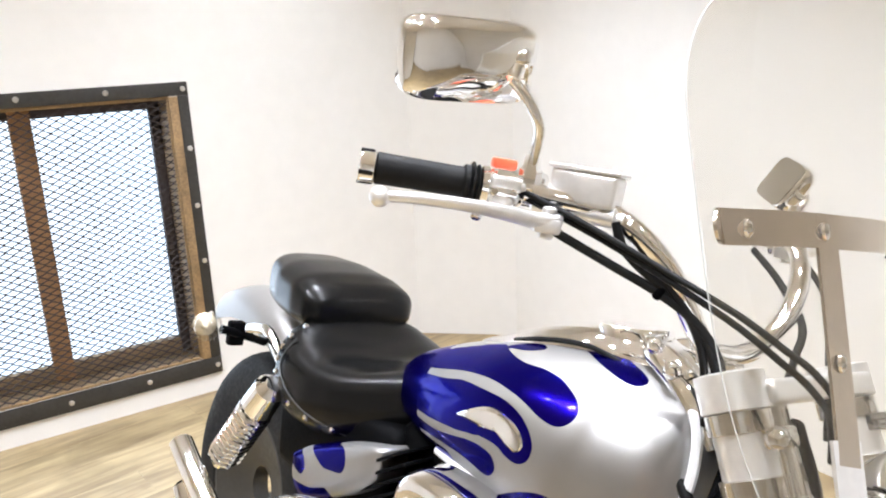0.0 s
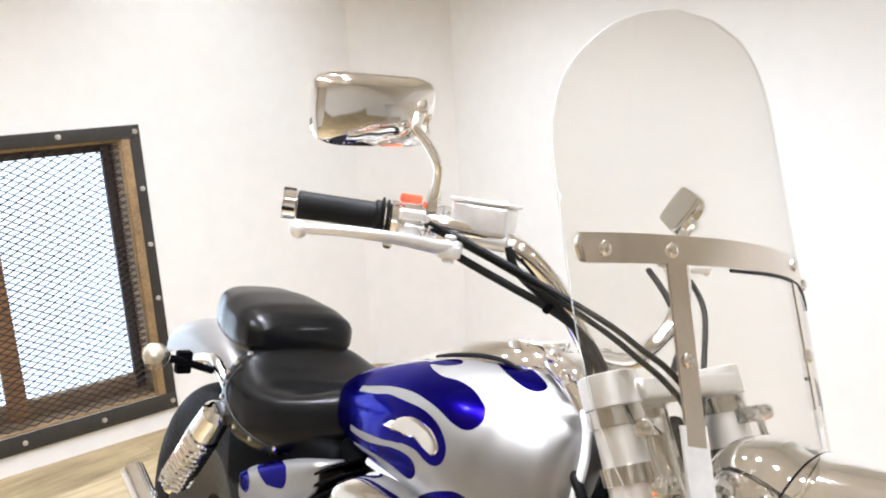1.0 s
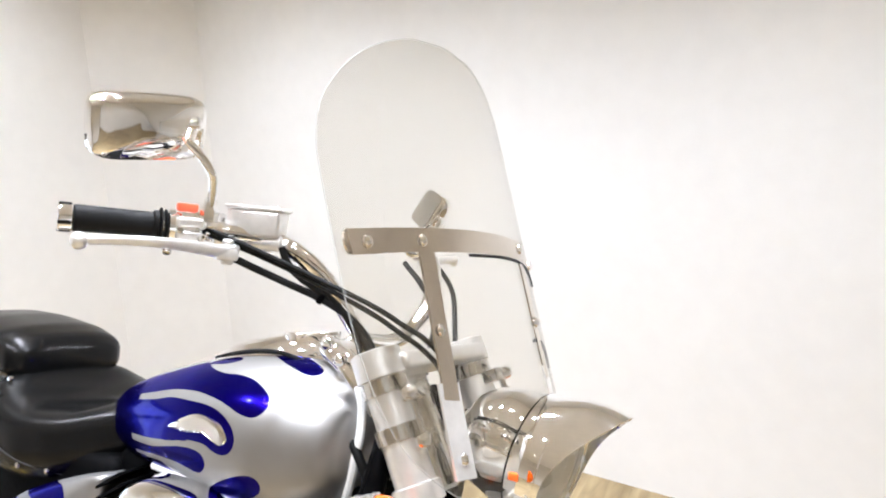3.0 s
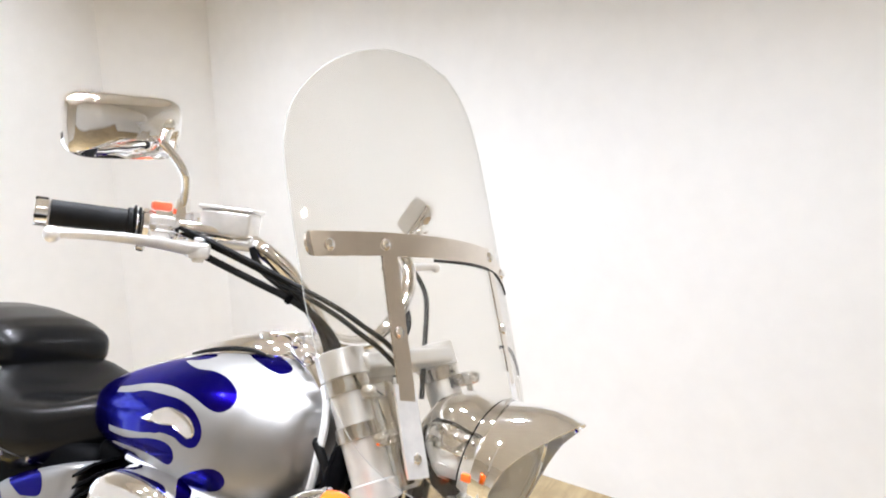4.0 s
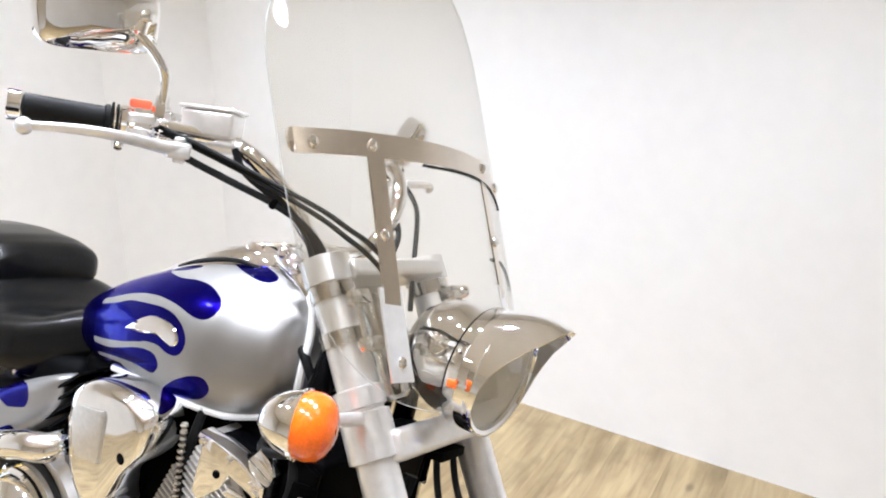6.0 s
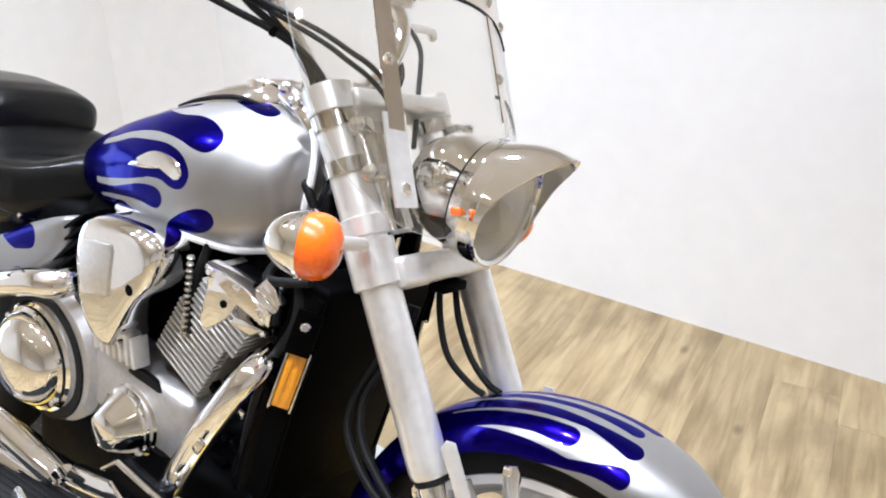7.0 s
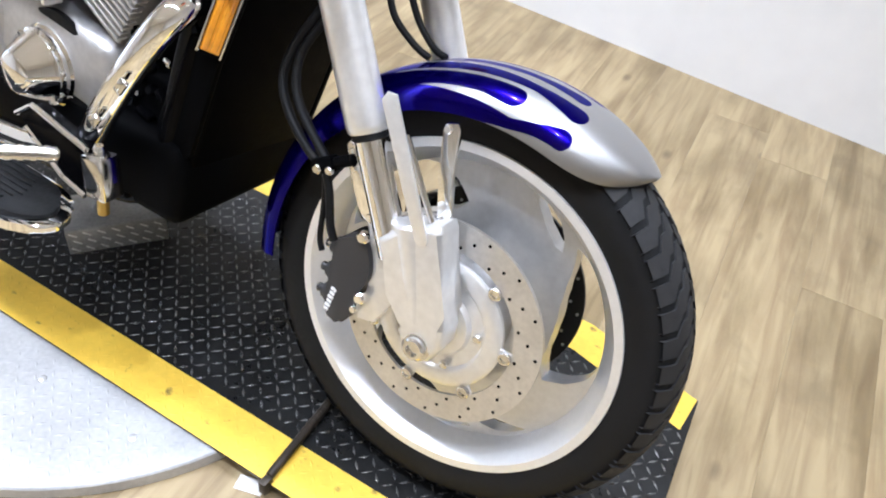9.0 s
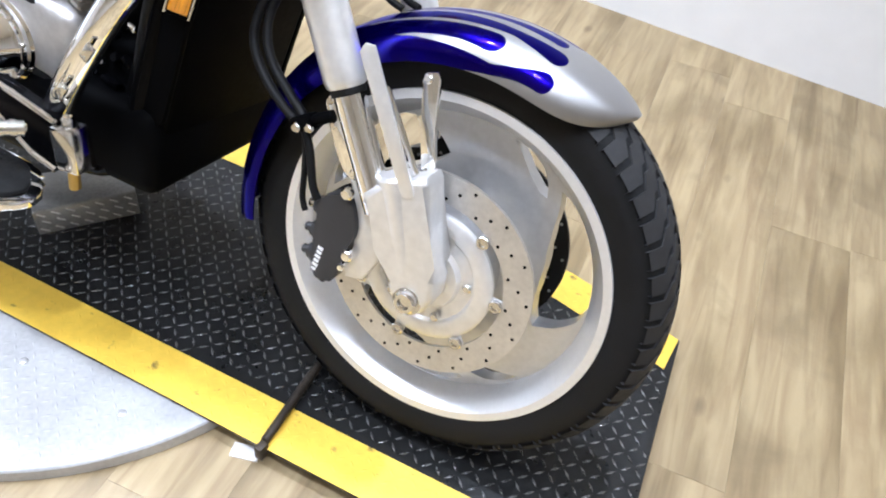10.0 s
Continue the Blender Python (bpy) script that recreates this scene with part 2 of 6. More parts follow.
    nt.links.new(sr.outputs[0], sx.inputs[0])
    nt.links.new(kx.outputs[2], sx.inputs[6])
    hsv = nt.nodes.new("ShaderNodeHueSaturation")
    hsv.inputs["Saturation"].default_value = 1.06
    mr = nt.nodes.new("ShaderNodeMapRange")
    mr.inputs[3].default_value, mr.inputs[4].default_value = 0.90, 1.06
    nt.links.new(oi.outputs["Random"], mr.inputs[0])
    nt.links.new(mr.outputs[0], hsv.inputs["Value"])
    nt.links.new(sx.outputs[2], hsv.inputs["Color"])
    nt.links.new(hsv.outputs[0], b.inputs["Base Color"])
    return m


WOOD = wood()
GAP = mat("plank_gap", (0.26, 0.19, 0.105), 0.8)


# ---- mesh helpers ----
def V3(p):
    return Vector(p)


def finish(bm, name, material, angle=38):
    bmesh.ops.recalc_face_normals(bm, faces=bm.faces[:])
    lim = radians(angle)
    for f in bm.faces:
        f.smooth = True
    for e in bm.edges:
        if len(e.link_faces) == 2 and e.calc_face_angle(0) > lim:
            e.smooth = False
    me = bpy.data.meshes.new(name)
    bm.to_mesh(me)
    bm.free()
    me.materials.append(material)
    return me


LAY = [None]


def part(name, bm, material, parent, label="", angle=38):
    if LAY[0] is not None:
        bm.transform(LAY[0])
    ob = new(name, finish(bm, name, material, angle))
    ob.parent = parent
    if label:
        ob["label"] = label
    return ob


def thing(name, bm, material, label, category, kind="", group="", angle=38):
    return tagged(new(name, finish(bm, name, material, angle)), label, category, group, kind)


def frame_of(axis):
    a = V3(axis).normalized()
    u = a.orthogonal().normalized()
    return u, a.cross(u), a


def ring(bm, centre, u, v, r, seg, r2=None):
    r2 = r if r2 is None else r2
    return [bm.verts.new(V3(centre) + u * (r * math.cos(2 * math.pi * k / seg)) + v * (r2 * math.sin(2 * math.pi * k / seg))) for k in range(seg)]


def bridge(bm, a, b):
    n = len(a)
    for k in range(n):
        bm.faces.new((a[k], a[(k + 1) % n], b[(k + 1) % n], b[k]))


def lathe(bm, p0, axis, prof, seg=32, caps=True):
    """Turn a profile of (distance along the axis, radius) round the axis through p0."""
    u, v, a = frame_of(axis)
    last = first = None
    for s, r in prof:
        cur = ring(bm, V3(p0) + a * s, u, v, max(r, 1e-4), seg)
        if last:
            bridge(bm, last, cur)
        first, last = first or cur, cur
    if caps:
        bm.faces.new(first)
        bm.faces.new(last)
    return bm


def rod(bm, a, b, r, seg=14, r2=None, bev=0.0):
    a, b = V3(a), V3(b)
    ln = (b - a).length
    r2 = r if r2 is None else r2
    pr = [(0, r), (ln, r2)] if not bev else [(0, r - bev), (bev, r), (ln - bev, r2), (ln, r2 - bev)]
    return lathe(bm, a, b - a, pr, seg)


def spline(pts, n=6):
    pts = [V3(p) for p in pts]
    out = []
    for i in range(len(pts) - 1):
        p0, p1, p2, p3 = pts[max(i - 1, 0)], pts[i], pts[i + 1], pts[min(i + 2, len(pts) - 1)]
        for k in range(n):
            t = k / n
            out.append(0.5 * ((2 * p1) + (p2 - p0) * t + (2 * p0 - 5 * p1 + 4 * p2 - p3) * t * t + (3 * p1 - p0 - 3 * p2 + p3) * t ** 3))
    return out + [pts[-1]]


def hose(bm, pts, r, seg=10, n=6, flat=1.0, closed=False, radii=None):
    path = spline(pts, n)
    u = None
    last = first = None
    for i, p in enumerate(path):
        d = (path[min(i + 1, len(path) - 1)] - path[max(i - 1, 0)]).normalized()
        u = d.orthogonal().normalized() if u is None else (u - d * u.dot(d)).normalized()
        w = d.cross(u)
        rr = r if radii is None else np.interp(i / (len(path) - 1), np.linspace(0, 1, len(radii)), radii)
        cur = ring(bm, p, u, w, rr, seg, rr * flat)
        if last:
            bridge(bm, last, cur)
        first, last = first or cur, cur
    if closed:
        bridge(bm, last, first)
    else:
        bm.faces.new(first)
        bm.faces.new(last)
    return bm


def box(bm, c, size, rot=None, bev=0.003, seg=2):
    m = Matrix.Translation(V3(c)) @ (rot.to_4x4() if rot else Matrix()) @ Matrix.Diagonal((*size, 1))
    vs = bmesh.ops.create_cube(bm, size=1.0, matrix=m)["verts"]
    if bev:
        es = list({e for v in vs for e in v.link_edges})
        bmesh.ops.bevel(bm, geom=es, offset=bev, segments=seg, affect="EDGES", profile=0.5)
    return bm


def slab(bm, outline, o, u, v, thick, bev=0.0, seg=2):
    """Extrude a closed outline of (a, b) in the plane o + a u + b v by thick along u x v."""
    o, u, v = V3(o), V3(u).normalized(), V3(v).normalized()
    n = u.cross(v)
    lo = [bm.verts.new(o + u * a + v * b) for a, b in outline]
    hi = [bm.verts.new(o + u * a + v * b + n * thick) for a, b in outline]
    f0, f1 = bm.faces.new(lo), bm.faces.new(hi)
    bridge(bm, lo, hi)
    if bev:
        bmesh.ops.bevel(bm, geom=list(set(f0.edges) | set(f1.edges)), offset=bev, segments=seg, affect="EDGES", profile=0.5)
    return bm


def loft(bm, rings, caps=True):
    rows = [[bm.verts.new(p) for p in r] for r in rings]
    for a, b in zip(rows, rows[1:]):
        bridge(bm, a, b)
    if caps:
        bm.faces.new(rows[0])
        bm.faces.new(rows[-1])
    return bm


def superell(cx, cy, cz, ry, rz, n=32, e=2.5, low=None):
    """A rounded section in the y-z plane at x = cx; low: other height of the lower half."""
    pts = []
    for k in range(n):
        a = 2 * math.pi * k / n
        c, s = math.cos(a), math.sin(a)
        rr = rz if s >= 0 or low is None else low
        pts.append(Vector((cx, cy + ry * math.copysign(abs(c) ** (2 / e), c), cz + rr * math.copysign(abs(s) ** (2 / e), s))))
    return pts


def bolt(bm, at, axis, r=0.006, h=0.005):
    a = V3(axis).normalized()
    return lathe(bm, V3(at) - a * 0.002, a, [(0, r), (0.002 + h * 0.6, r), (0.002 + h, r * 0.7)], 10)


rnd = random.Random(4)

# ---- the room ----
def wall(name, lo, hi, label, material=None):
    bm = bmesh.new()
    box(bm, [(a + b) / 2 for a, b in zip(lo, hi)], [b - a for a, b in zip(lo, hi)], bev=0)
    return thing(name, bm, material or WALL, label, "wall", "structure")


TH = 0.16
WY0, WY1, WZ0, WZ1 = 0.03, 1.065, 0.150, 1.205          # opening of the screened window
wall("wall_back", (X0 - TH, Y1, 0), (X1 + TH, Y1 + TH, CEIL), "smooth white painted showroom wall meeting the wooden floor")
wall("wall_right", (X1, Y0 - TH, 0), (X1 + TH, Y1, CEIL), "plain off-white showroom wall", WALL)


def holed(name, axis, at, thick, a0, a1, h0, h1, o0, o1, p0, p1, label, material=None):
    """A wall from a0 to a1 and h0 to h1 with an opening o0..o1, p0..p1."""
    bm = bmesh.new()
    for (b0, b1, c0, c1) in ((a0, o0, h0, h1), (o1, a1, h0, h1), (o0, o1, h0, p0), (o0, o1, p1, h1)):
        c, s = ((b0 + b1) / 2, (c0 + c1) / 2), (b1 - b0, c1 - c0)
        if axis == "x":
            box(bm, (at + thick / 2, c[0], c[1]), (abs(thick), *s), bev=0)
        else:
            box(bm, (c[0], at + thick / 2, c[1]), (s[0], abs(thick), s[1]), bev=0)
    return thing(name, bm, material or WALL, label, "wall", "structure")


holed("wall_left", "x", X0, -TH, Y0, Y1, 0, CEIL, WY0, WY1, WZ0, WZ1, "white painted wall with a low screened window")
wall("wall_front", (X0 - TH, Y0 - TH, 0), (X1, Y0, CEIL), "plain tan boarded wall", TAN)
bm = bmesh.new()
slab(bm, [(X0, 2.10), (-2.335, Y1), (X0, Y1)], (0, 0, 0), (1, 0, 0), (0, 1, 0), CEIL)
thing("wall_corner", bm, WALL, "narrow white chamfered wall closing the corner", "wall", "structure")
bm = bmesh.new()
box(bm, ((X0 + X1) / 2, (Y0 + Y1) / 2, CEIL + 0.06), (X1 - X0 + 2 * TH, Y1 - Y0 + 2 * TH, 0.12), bev=0)
thing("ceiling", bm, CEILM, "plain off-white showroom ceiling", "ceiling", "structure")

# ceiling spots: small recessed lamps in rows
bm = bmesh.new()
lathe(bm, (0, 0, 0), (0, 0, -1), [(0, 0.030), (0.012, 0.052), (0.016, 0.056), (0.016, 0.046), (0.004, 0.040)], 24, caps=False)
spot_me = finish(bm, "spot_ring", CEILM)
bm = bmesh.new()
lathe(bm, (0, 0, -0.004), (0, 0, -1), [(0, 0.030), (0.004, 0.028)], 24)
glow_me = finish(bm, "spot_glass", SPOTGLOW)
SPOTS = [(x, y) for y in (-1.75, 0.1, 1.35) for x in (-1.85, -1.2, -0.4, 0.45, 1.3, 2.15)]
for x, y in SPOTS:
    e = tagged(new("ceiling_spot"), "small round recessed ceiling spot lamp, lit warm white", "lamp", "ceiling spots")
    e.location = (x, y, CEIL)
    for nm, me in (("rim", spot_me), ("lamp_glass", glow_me)):
        o = new(nm, me)
        o.parent = e
    la = bpy.data.lights.new("spot_lamp", "SPOT")
    la.energy, la.color, la.spot_size, la.spot_blend, la.shadow_soft_size = (128 if y > 1 else 100 if y > 0 else 118) * (0.4 if x > 1 and y > 0 else 1.0), (0.975, 0.97, 1.0), radians(104), 0.8, 0.05
    lo = new("spot_lamp", la)
    lo.matrix_world = look((x, y, CEIL - 0.03), (x, y + 0.001, 0))

# screened window: steel frame with bolts, wooden lining, mullion, bright glass, expanded metal
win = tagged(new("window_1"), "low barred window with black steel frame and expanded metal screen, bright behind", "window", "", "structure")
FW = 0.07


def flat_bar(lo, hi, material, name, parent, bev=0.002):
    bm = bmesh.new()
    box(bm, [(a + b) / 2 for a, b in zip(lo, hi)], [abs(b - a) for a, b in zip(lo, hi)], bev=bev)
    return part(name, bm, material, parent)


XF = X0 + 0.002
for lo, hi in (((XF, WY0 - FW, WZ0 - FW), (XF + 0.007, WY1 + FW, WZ0)), ((XF, WY0 - FW, WZ1), (XF + 0.007, WY1 + FW, WZ1 + 0.05)),
               ((XF, WY0 - FW, WZ0), (XF + 0.007, WY0, WZ1)), ((XF, WY1 + 0.03, WZ0), (XF + 0.007, WY1 + FW, WZ1))):
    flat_bar(lo, hi, WINFR, "frame_bar", win)
flat_bar((XF, WY1 - 0.005, WZ0 + 0.002), (XF + 0.010, WY1 + 0.029, WZ1 - 0.002), OLDWOOD, "wood_strip", win)
for z in np.linspace(WZ0 - FW / 2, WZ1 + FW * 0.35, 6):
    bm = bmesh.new()
    bolt(bm, (XF + 0.007, WY1 + 0.052, z), (1, 0, 0), 0.010, 0.006)
    part("frame_bolt", bm, GALV, win)
for y in np.linspace(WY0 - 0.04, WY1 - 0.22, 4):
    for z in (WZ0 - FW / 2, WZ1 + FW * 0.4):
        bm = bmesh.new()
        bolt(bm, (XF + 0.007, y, z), (1, 0, 0), 0.010, 0.006)
        part("frame_bolt", bm, GALV, win)
D = X0 - TH
for lo, hi, mt in (((D, WY1 - 0.012, WZ0), (X0, WY1, WZ1), OLDWOOD), ((D, WY0, WZ0), (X0, WY0 + 0.012, WZ1), OLDWOOD),
                   ((D, WY0 + 0.012, WZ0), (X0, WY1 - 0.012, WZ0 + 0.012), OLDWOOD), ((D, WY0 + 0.012, WZ1 - 0.012), (X0, WY1 - 0.012, WZ1), OLDWOOD)):
    flat_bar(lo, hi, mt, "reveal_board", win, 0.001)
for lo, hi, mt in (((D + 0.01, 0.535, WZ0 + 0.012), (D + 0.06, 0.605, WZ1 - 0.012), BROWN), ((D + 0.01, WY1 - 0.05, WZ0 + 0.012), (D + 0.04, WY1 - 0.012, WZ1 - 0.012), MESHM),
                   ((D + 0.01, WY0 + 0.012, WZ0 + 0.012), (D + 0.05, WY1 - 0.05, WZ0 + 0.075), OLDWOOD), ((D + 0.01, WY0 + 0.012, WZ1 - 0.05), (D + 0.04, WY1 - 0.05, WZ1 - 0.012), MESHM)):
    flat_bar(lo, hi, mt, "glazing_bar", win)
# expanded metal: rows of zigzag strands
bm = bmesh.new()
CW, CH, sw = 0.046, 0.0135, 0.0024
rows = int((WZ1 - WZ0) / CH)
cols = int((WY1 - WY0) / (CW / 2))
for r in range(rows):
    z0 = WZ0 + r * CH + CH / 2
    prev = None
    for c in range(cols + 1):
        y = WY0 + c * CW / 2
        z = z0 + (CH / 2 if (c + r) % 2 else -CH / 2) * 0.86
        x = X0 - 0.006 + 0.0018 * (1 if (c + r) % 2 else -1)
        cur = [bm.verts.new((x + dx, y, z + dz)) for dx, dz in ((0.0012, -sw), (0.0012, sw), (-0.0012, sw), (-0.0012, -sw))]
        if prev:
            bridge(bm, prev, cur)
        prev = cur
part("screen", bm, MESHM, win, "dark expanded metal screen")
bm = bmesh.new()
box(bm, (X0 - TH - 0.5, 0.5, 0.75), (0.02, 3.2, 2.6), bev=0)
thing("backdrop", bm, SKYGLOW, "bright hazy daylight beyond the window", "backdrop", "structure")
# floor: boards at a slant to the walls
bm = bmesh.new()
box(bm, ((X0 + X1) / 2, (Y0 + Y1) / 2, -0.054), (X1 - X0 + 0.3, Y1 - Y0 + 0.3, 0.1), bev=0)
floor = thing("floor", bm, GAP, "light oak laminate plank floor with brown streaks", "floor", "structure")
PA = radians(98.0)
PU, PV = Vector((math.cos(PA), math.sin(PA), 0)), Vector((-math.sin(PA), math.cos(PA), 0))
PW, PL = 0.178, 1.22


def inside(p, m=0.0):
    return X0 - m < p.x < X1 + m and Y0 - m < p.y < Y1 + m


HALF = [(-PL / 2 + 0.0002, -PW / 2 + 0.0001), (PL / 2 - 0.0002, -PW / 2 + 0.0001), (PL / 2 - 0.0002, PW / 2 - 0.0001), (-PL / 2 + 0.0002, PW / 2 - 0.0001)]


def plank_mesh(outline):
    bm = bmesh.new()
    slab(bm, outline, (0, 0, -0.010), (1, 0, 0), (0, 1, 0), 0.010, 0.0003 if outline is HALF else 0, 1)
    return finish(bm, "plank", WOOD)


def cut(poly, axis, lim, keep_below):
    """Clip a convex outline at one wall."""
    out = []
    for p, q in zip(poly, poly[1:] + poly[:1]):
        ip, iq = (p[axis] <= lim) == keep_below, (q[axis] <= lim) == keep_below
        if ip:
            out.append(p)
        if ip != iq:
            t = (lim - p[axis]) / (q[axis] - p[axis])
            out.append(p.lerp(q, t))
    return out


plank_me = plank_mesh(HALF)
rot = Matrix.Rotation(PA, 4, "Z")
for j in range(-24, 26):
    shift = rnd.random() * PL
    for i in range(-5, 6):
        c = PU * (i * PL + shift) + PV * (j * PW + 0.04)
        corners = [c + PU * a + PV * b for a, b in HALF]
        if all(inside(p) for p in corners):
            me = plank_me
        else:
            for axis, lim, below in ((0, X0, False), (0, X1, True), (1, Y0, False), (1, Y1, True)):
                corners = cut(corners, axis, lim, below) if corners else []
            if len(corners) < 3:
                continue
            me = plank_mesh([((p - c).dot(PU), (p - c).dot(PV)) for p in corners])
        o = new("plank", me)
        o.matrix_world = Matrix.Translation(c) @ rot
        o.parent = floor

# ---- turntable and track plate ----
DC, DR = Vector((-0.45, 0.79, 0)), 0.545
bm = bmesh.new()
lathe(bm, DC, (0, 0, 1), [(0.001, DR - 0.004), (0.001, DR), (0.024, DR), (0.027, DR - 0.003), (0.027, 0.02)], 96, caps=False)
table = thing("turntable", bm, WHITEPL, "low round turntable of bright worn tread plate", "turntable")


def lozenges(bm, inside_fn, x0, x1, y0, y1, z, step, ln, wd, h, ang=0.0):
    """Raised bars of a tread plate, in two alternating slants."""
    ca, sa = math.cos(ang), math.sin(ang)
    nx, ny = int((x1 - x0) / step), int((y1 - y0) / step)
    vs, fs = [], []
    for i in range(nx):
        for j in range(ny):
            px, py = x0 + (i + 0.5) * step, y0 + (j + 0.5) * step
            qx, qy = px * ca - py * sa, px * sa + py * ca
            if not inside_fn(qx, qy):
                continue
            a = ang + (radians(45) if (i + j) % 2 else radians(-45))
            dx, dy = math.cos(a), math.sin(a)
            k = len(vs)
            for s, w, hh in ((-1, 0, 0), (0, -1, 0), (1, 0, 0), (0, 1, 0), (-0.45, 0, 1), (0.45, 0, 1)):
                vs.append((qx + dx * s * ln / 2 - dy * w * wd / 2, qy + dy * s * ln / 2 + dx * w * wd / 2, z + hh * h))
            fs += [(k, k + 1, k + 4), (k + 1, k + 5, k + 4), (k + 1, k + 2, k + 5), (k + 2, k + 3, k + 5), (k + 3, k + 4, k + 5), (k + 3, k, k + 4)]
    me = bpy.data.meshes.new("tread")
    me.from_pydata(vs, [], fs)
    bm.from_mesh(me)
    bpy.data.meshes.remove(me)


# outline of the track plate
NEAR = lambda x: 0.5816 + 0.0862 * x
FAR = lambda x: 1.21 + 0.085 * x if x < 0.4 else 1.244 - 0.16 * (x - 0.4)
XE = lambda y: 0.70 - 0.165 * (y - 0.86)
TZ = 0.034
outline = [(-1.75, NEAR(-1.75)), (0.722, NEAR(0.722)), (XE(FAR(0.64)), FAR(0.64)), (0.4, FAR(0.4)), (-1.75, FAR(-1.75))]
bm = bmesh.new()
slab(bm, outline, (0, 0, 0.0275), (1, 0, 0), (0, 1, 0), TZ - 0.0275, 0.001, 1)
track = thing("track_plate", bm, PLATE, "black diamond tread plate with yellow painted edges, scuffed", "ramp")
SW = 0.083


def on_track(x, y):
    return NEAR(x) + SW + 0.008 < y < FAR(x) - SW - 0.008 and x < XE(y) - 0.012 and x > -1.74


bm = bmesh.new()
lozenges(bm, on_track, -1.8, 0.9, 0.0, 1.6, TZ, 0.0200, 0.0200, 0.0048, 0.0015, radians(3.5))
o = part("raised_tread", bm, PLATEBAR, track, angle=80)
o["kind"] = "stuff"
for f0, f1, nm in ((lambda x: NEAR(x), lambda x: NEAR(x) + SW, "a"), (lambda x: FAR(x) - SW, lambda x: FAR(x), "b")):
    bm = bmesh.new()
    xs = [-1.745, -1.0, -0.3, 0.4, 0.64 if nm == "b" else 0.715]
    slab(bm, [(x, f0(x)) for x in xs] + [(x, f1(x)) for x in xs[::-1]], (0, 0, TZ + 0.0003), (1, 0, 0), (0, 1, 0), 0.0006)
    part("yellow_stripe", bm, YELLOW, track, "worn yellow safety stripe")
    bm = bmesh.new()
    lozenges(bm, lambda x, y: f0(x) + 0.008 < y < f1(x) - 0.008 and -1.73 < x < 0.62, -1.8, 0.9, 0.1, 1.6, TZ + 0.0008, 0.0200, 0.0195, 0.0048, 0.0011, radians(3.5))
    o = part("painted_tread", bm, YELLOW, track, angle=80)
    o["kind"] = "stuff"
bm = bmesh.new()
lozenges(bm, lambda x, y: (x - DC.x) ** 2 + (y - DC.y) ** 2 < (DR - 0.015) ** 2 and not (NEAR(x) - 0.01 < y < FAR(x) + 0.01),
         -1.2, 0.3, 0.1, 1.5, 0.027, 0.0200, 0.0195, 0.005, 0.0006, radians(8))
o = part("raised_tread", bm, WHITEPL, table, angle=80)
o["kind"] = "stuff"
for a, r in ((-58, 0.34), (-35, 0.47), (-80, 0.50), (-20, 0.50)):
    bm = bmesh.new()
    bolt(bm, DC + Vector((r * math.cos(radians(a)), r * math.sin(radians(a)), 0.027)), (0, 0, 1), 0.007, 0.002)
    part("plate_screw", bm, CAST, table)
# locking bar at the edge
bm = bmesh.new()
rod(bm, (0.135, 0.778, TZ + 0.010), (0.159, 0.600, TZ + 0.010), 0.0075, 12, bev=0.002)
for k in range(7):
    p = Vector((0.135, 0.778, TZ + 0.010)).lerp(Vector((0.159, 0.600, TZ + 0.010)), 0.08 + 0.06 * k)
    lathe(bm, p, (0.024, -0.178, 0), [(0, 0.0084), (0.004, 0.0084)], 10)
box(bm, (0.160, 0.592, TZ - 0.002), (0.014, 0.02, 0.03), bev=0.002)
thing("locking_bar", bm, RUSTED, "short oily black steel bar lying across the yellow stripe", "bar")
# thin pale quad on the floor near the bar's end
bm = bmesh.new()
box(bm, (0.128, 0.588, 0.0015), (0.046, 0.026, 0.002), Matrix.Rotation(radians(20), 3, "Z"), 0.0005, 1)
thing("pale_floor_patch", bm, BASEB, "small pale flat patch on the wooden floor", "tab")
# tread plate stand below the engine
bm = bmesh.new()
RS = Matrix.Rotation(radians(57), 3, "Z")
sc = Vector((-0.434, 0.787, 0))
sn = RS @ Vector((0, 1, 0))
box(bm, sc + Vector((0, 0, TZ + 0.030)), (0.185, 0.004, 0.056), RS, 0.001)
box(bm, sc + sn * 0.055 + Vector((0, 0, TZ + 0.0575)), (0.185, 0.11, 0.004), RS, 0.001)
box(bm, sc + sn * 0.11 + Vector((0, 0, TZ + 0.030)), (0.185, 0.004, 0.056), RS, 0.001)
stand = thing("engine_stand", bm, STANDM, "folded aluminium tread plate stand below the engine", "stand")
# bars in a brighter metal than the plate, so the colour gives their glints
for i in range(7):
    for j in range(3):
        bm = bmesh.new()
        p = sc - sn * 0.0022 + (RS @ Vector((1, 0, 0))) * (-0.080 + 0.026 * i + 0.006 * (j % 2)) + Vector((0, 0, TZ + 0.012 + 0.018 * j))
        box(bm, p, (0.017, 0.0022, 0.0032), RS @ Matrix.Rotation(radians(34), 3, "Y"), 0.0008, 1)
        part("raised_bar", bm, ALU, stand)

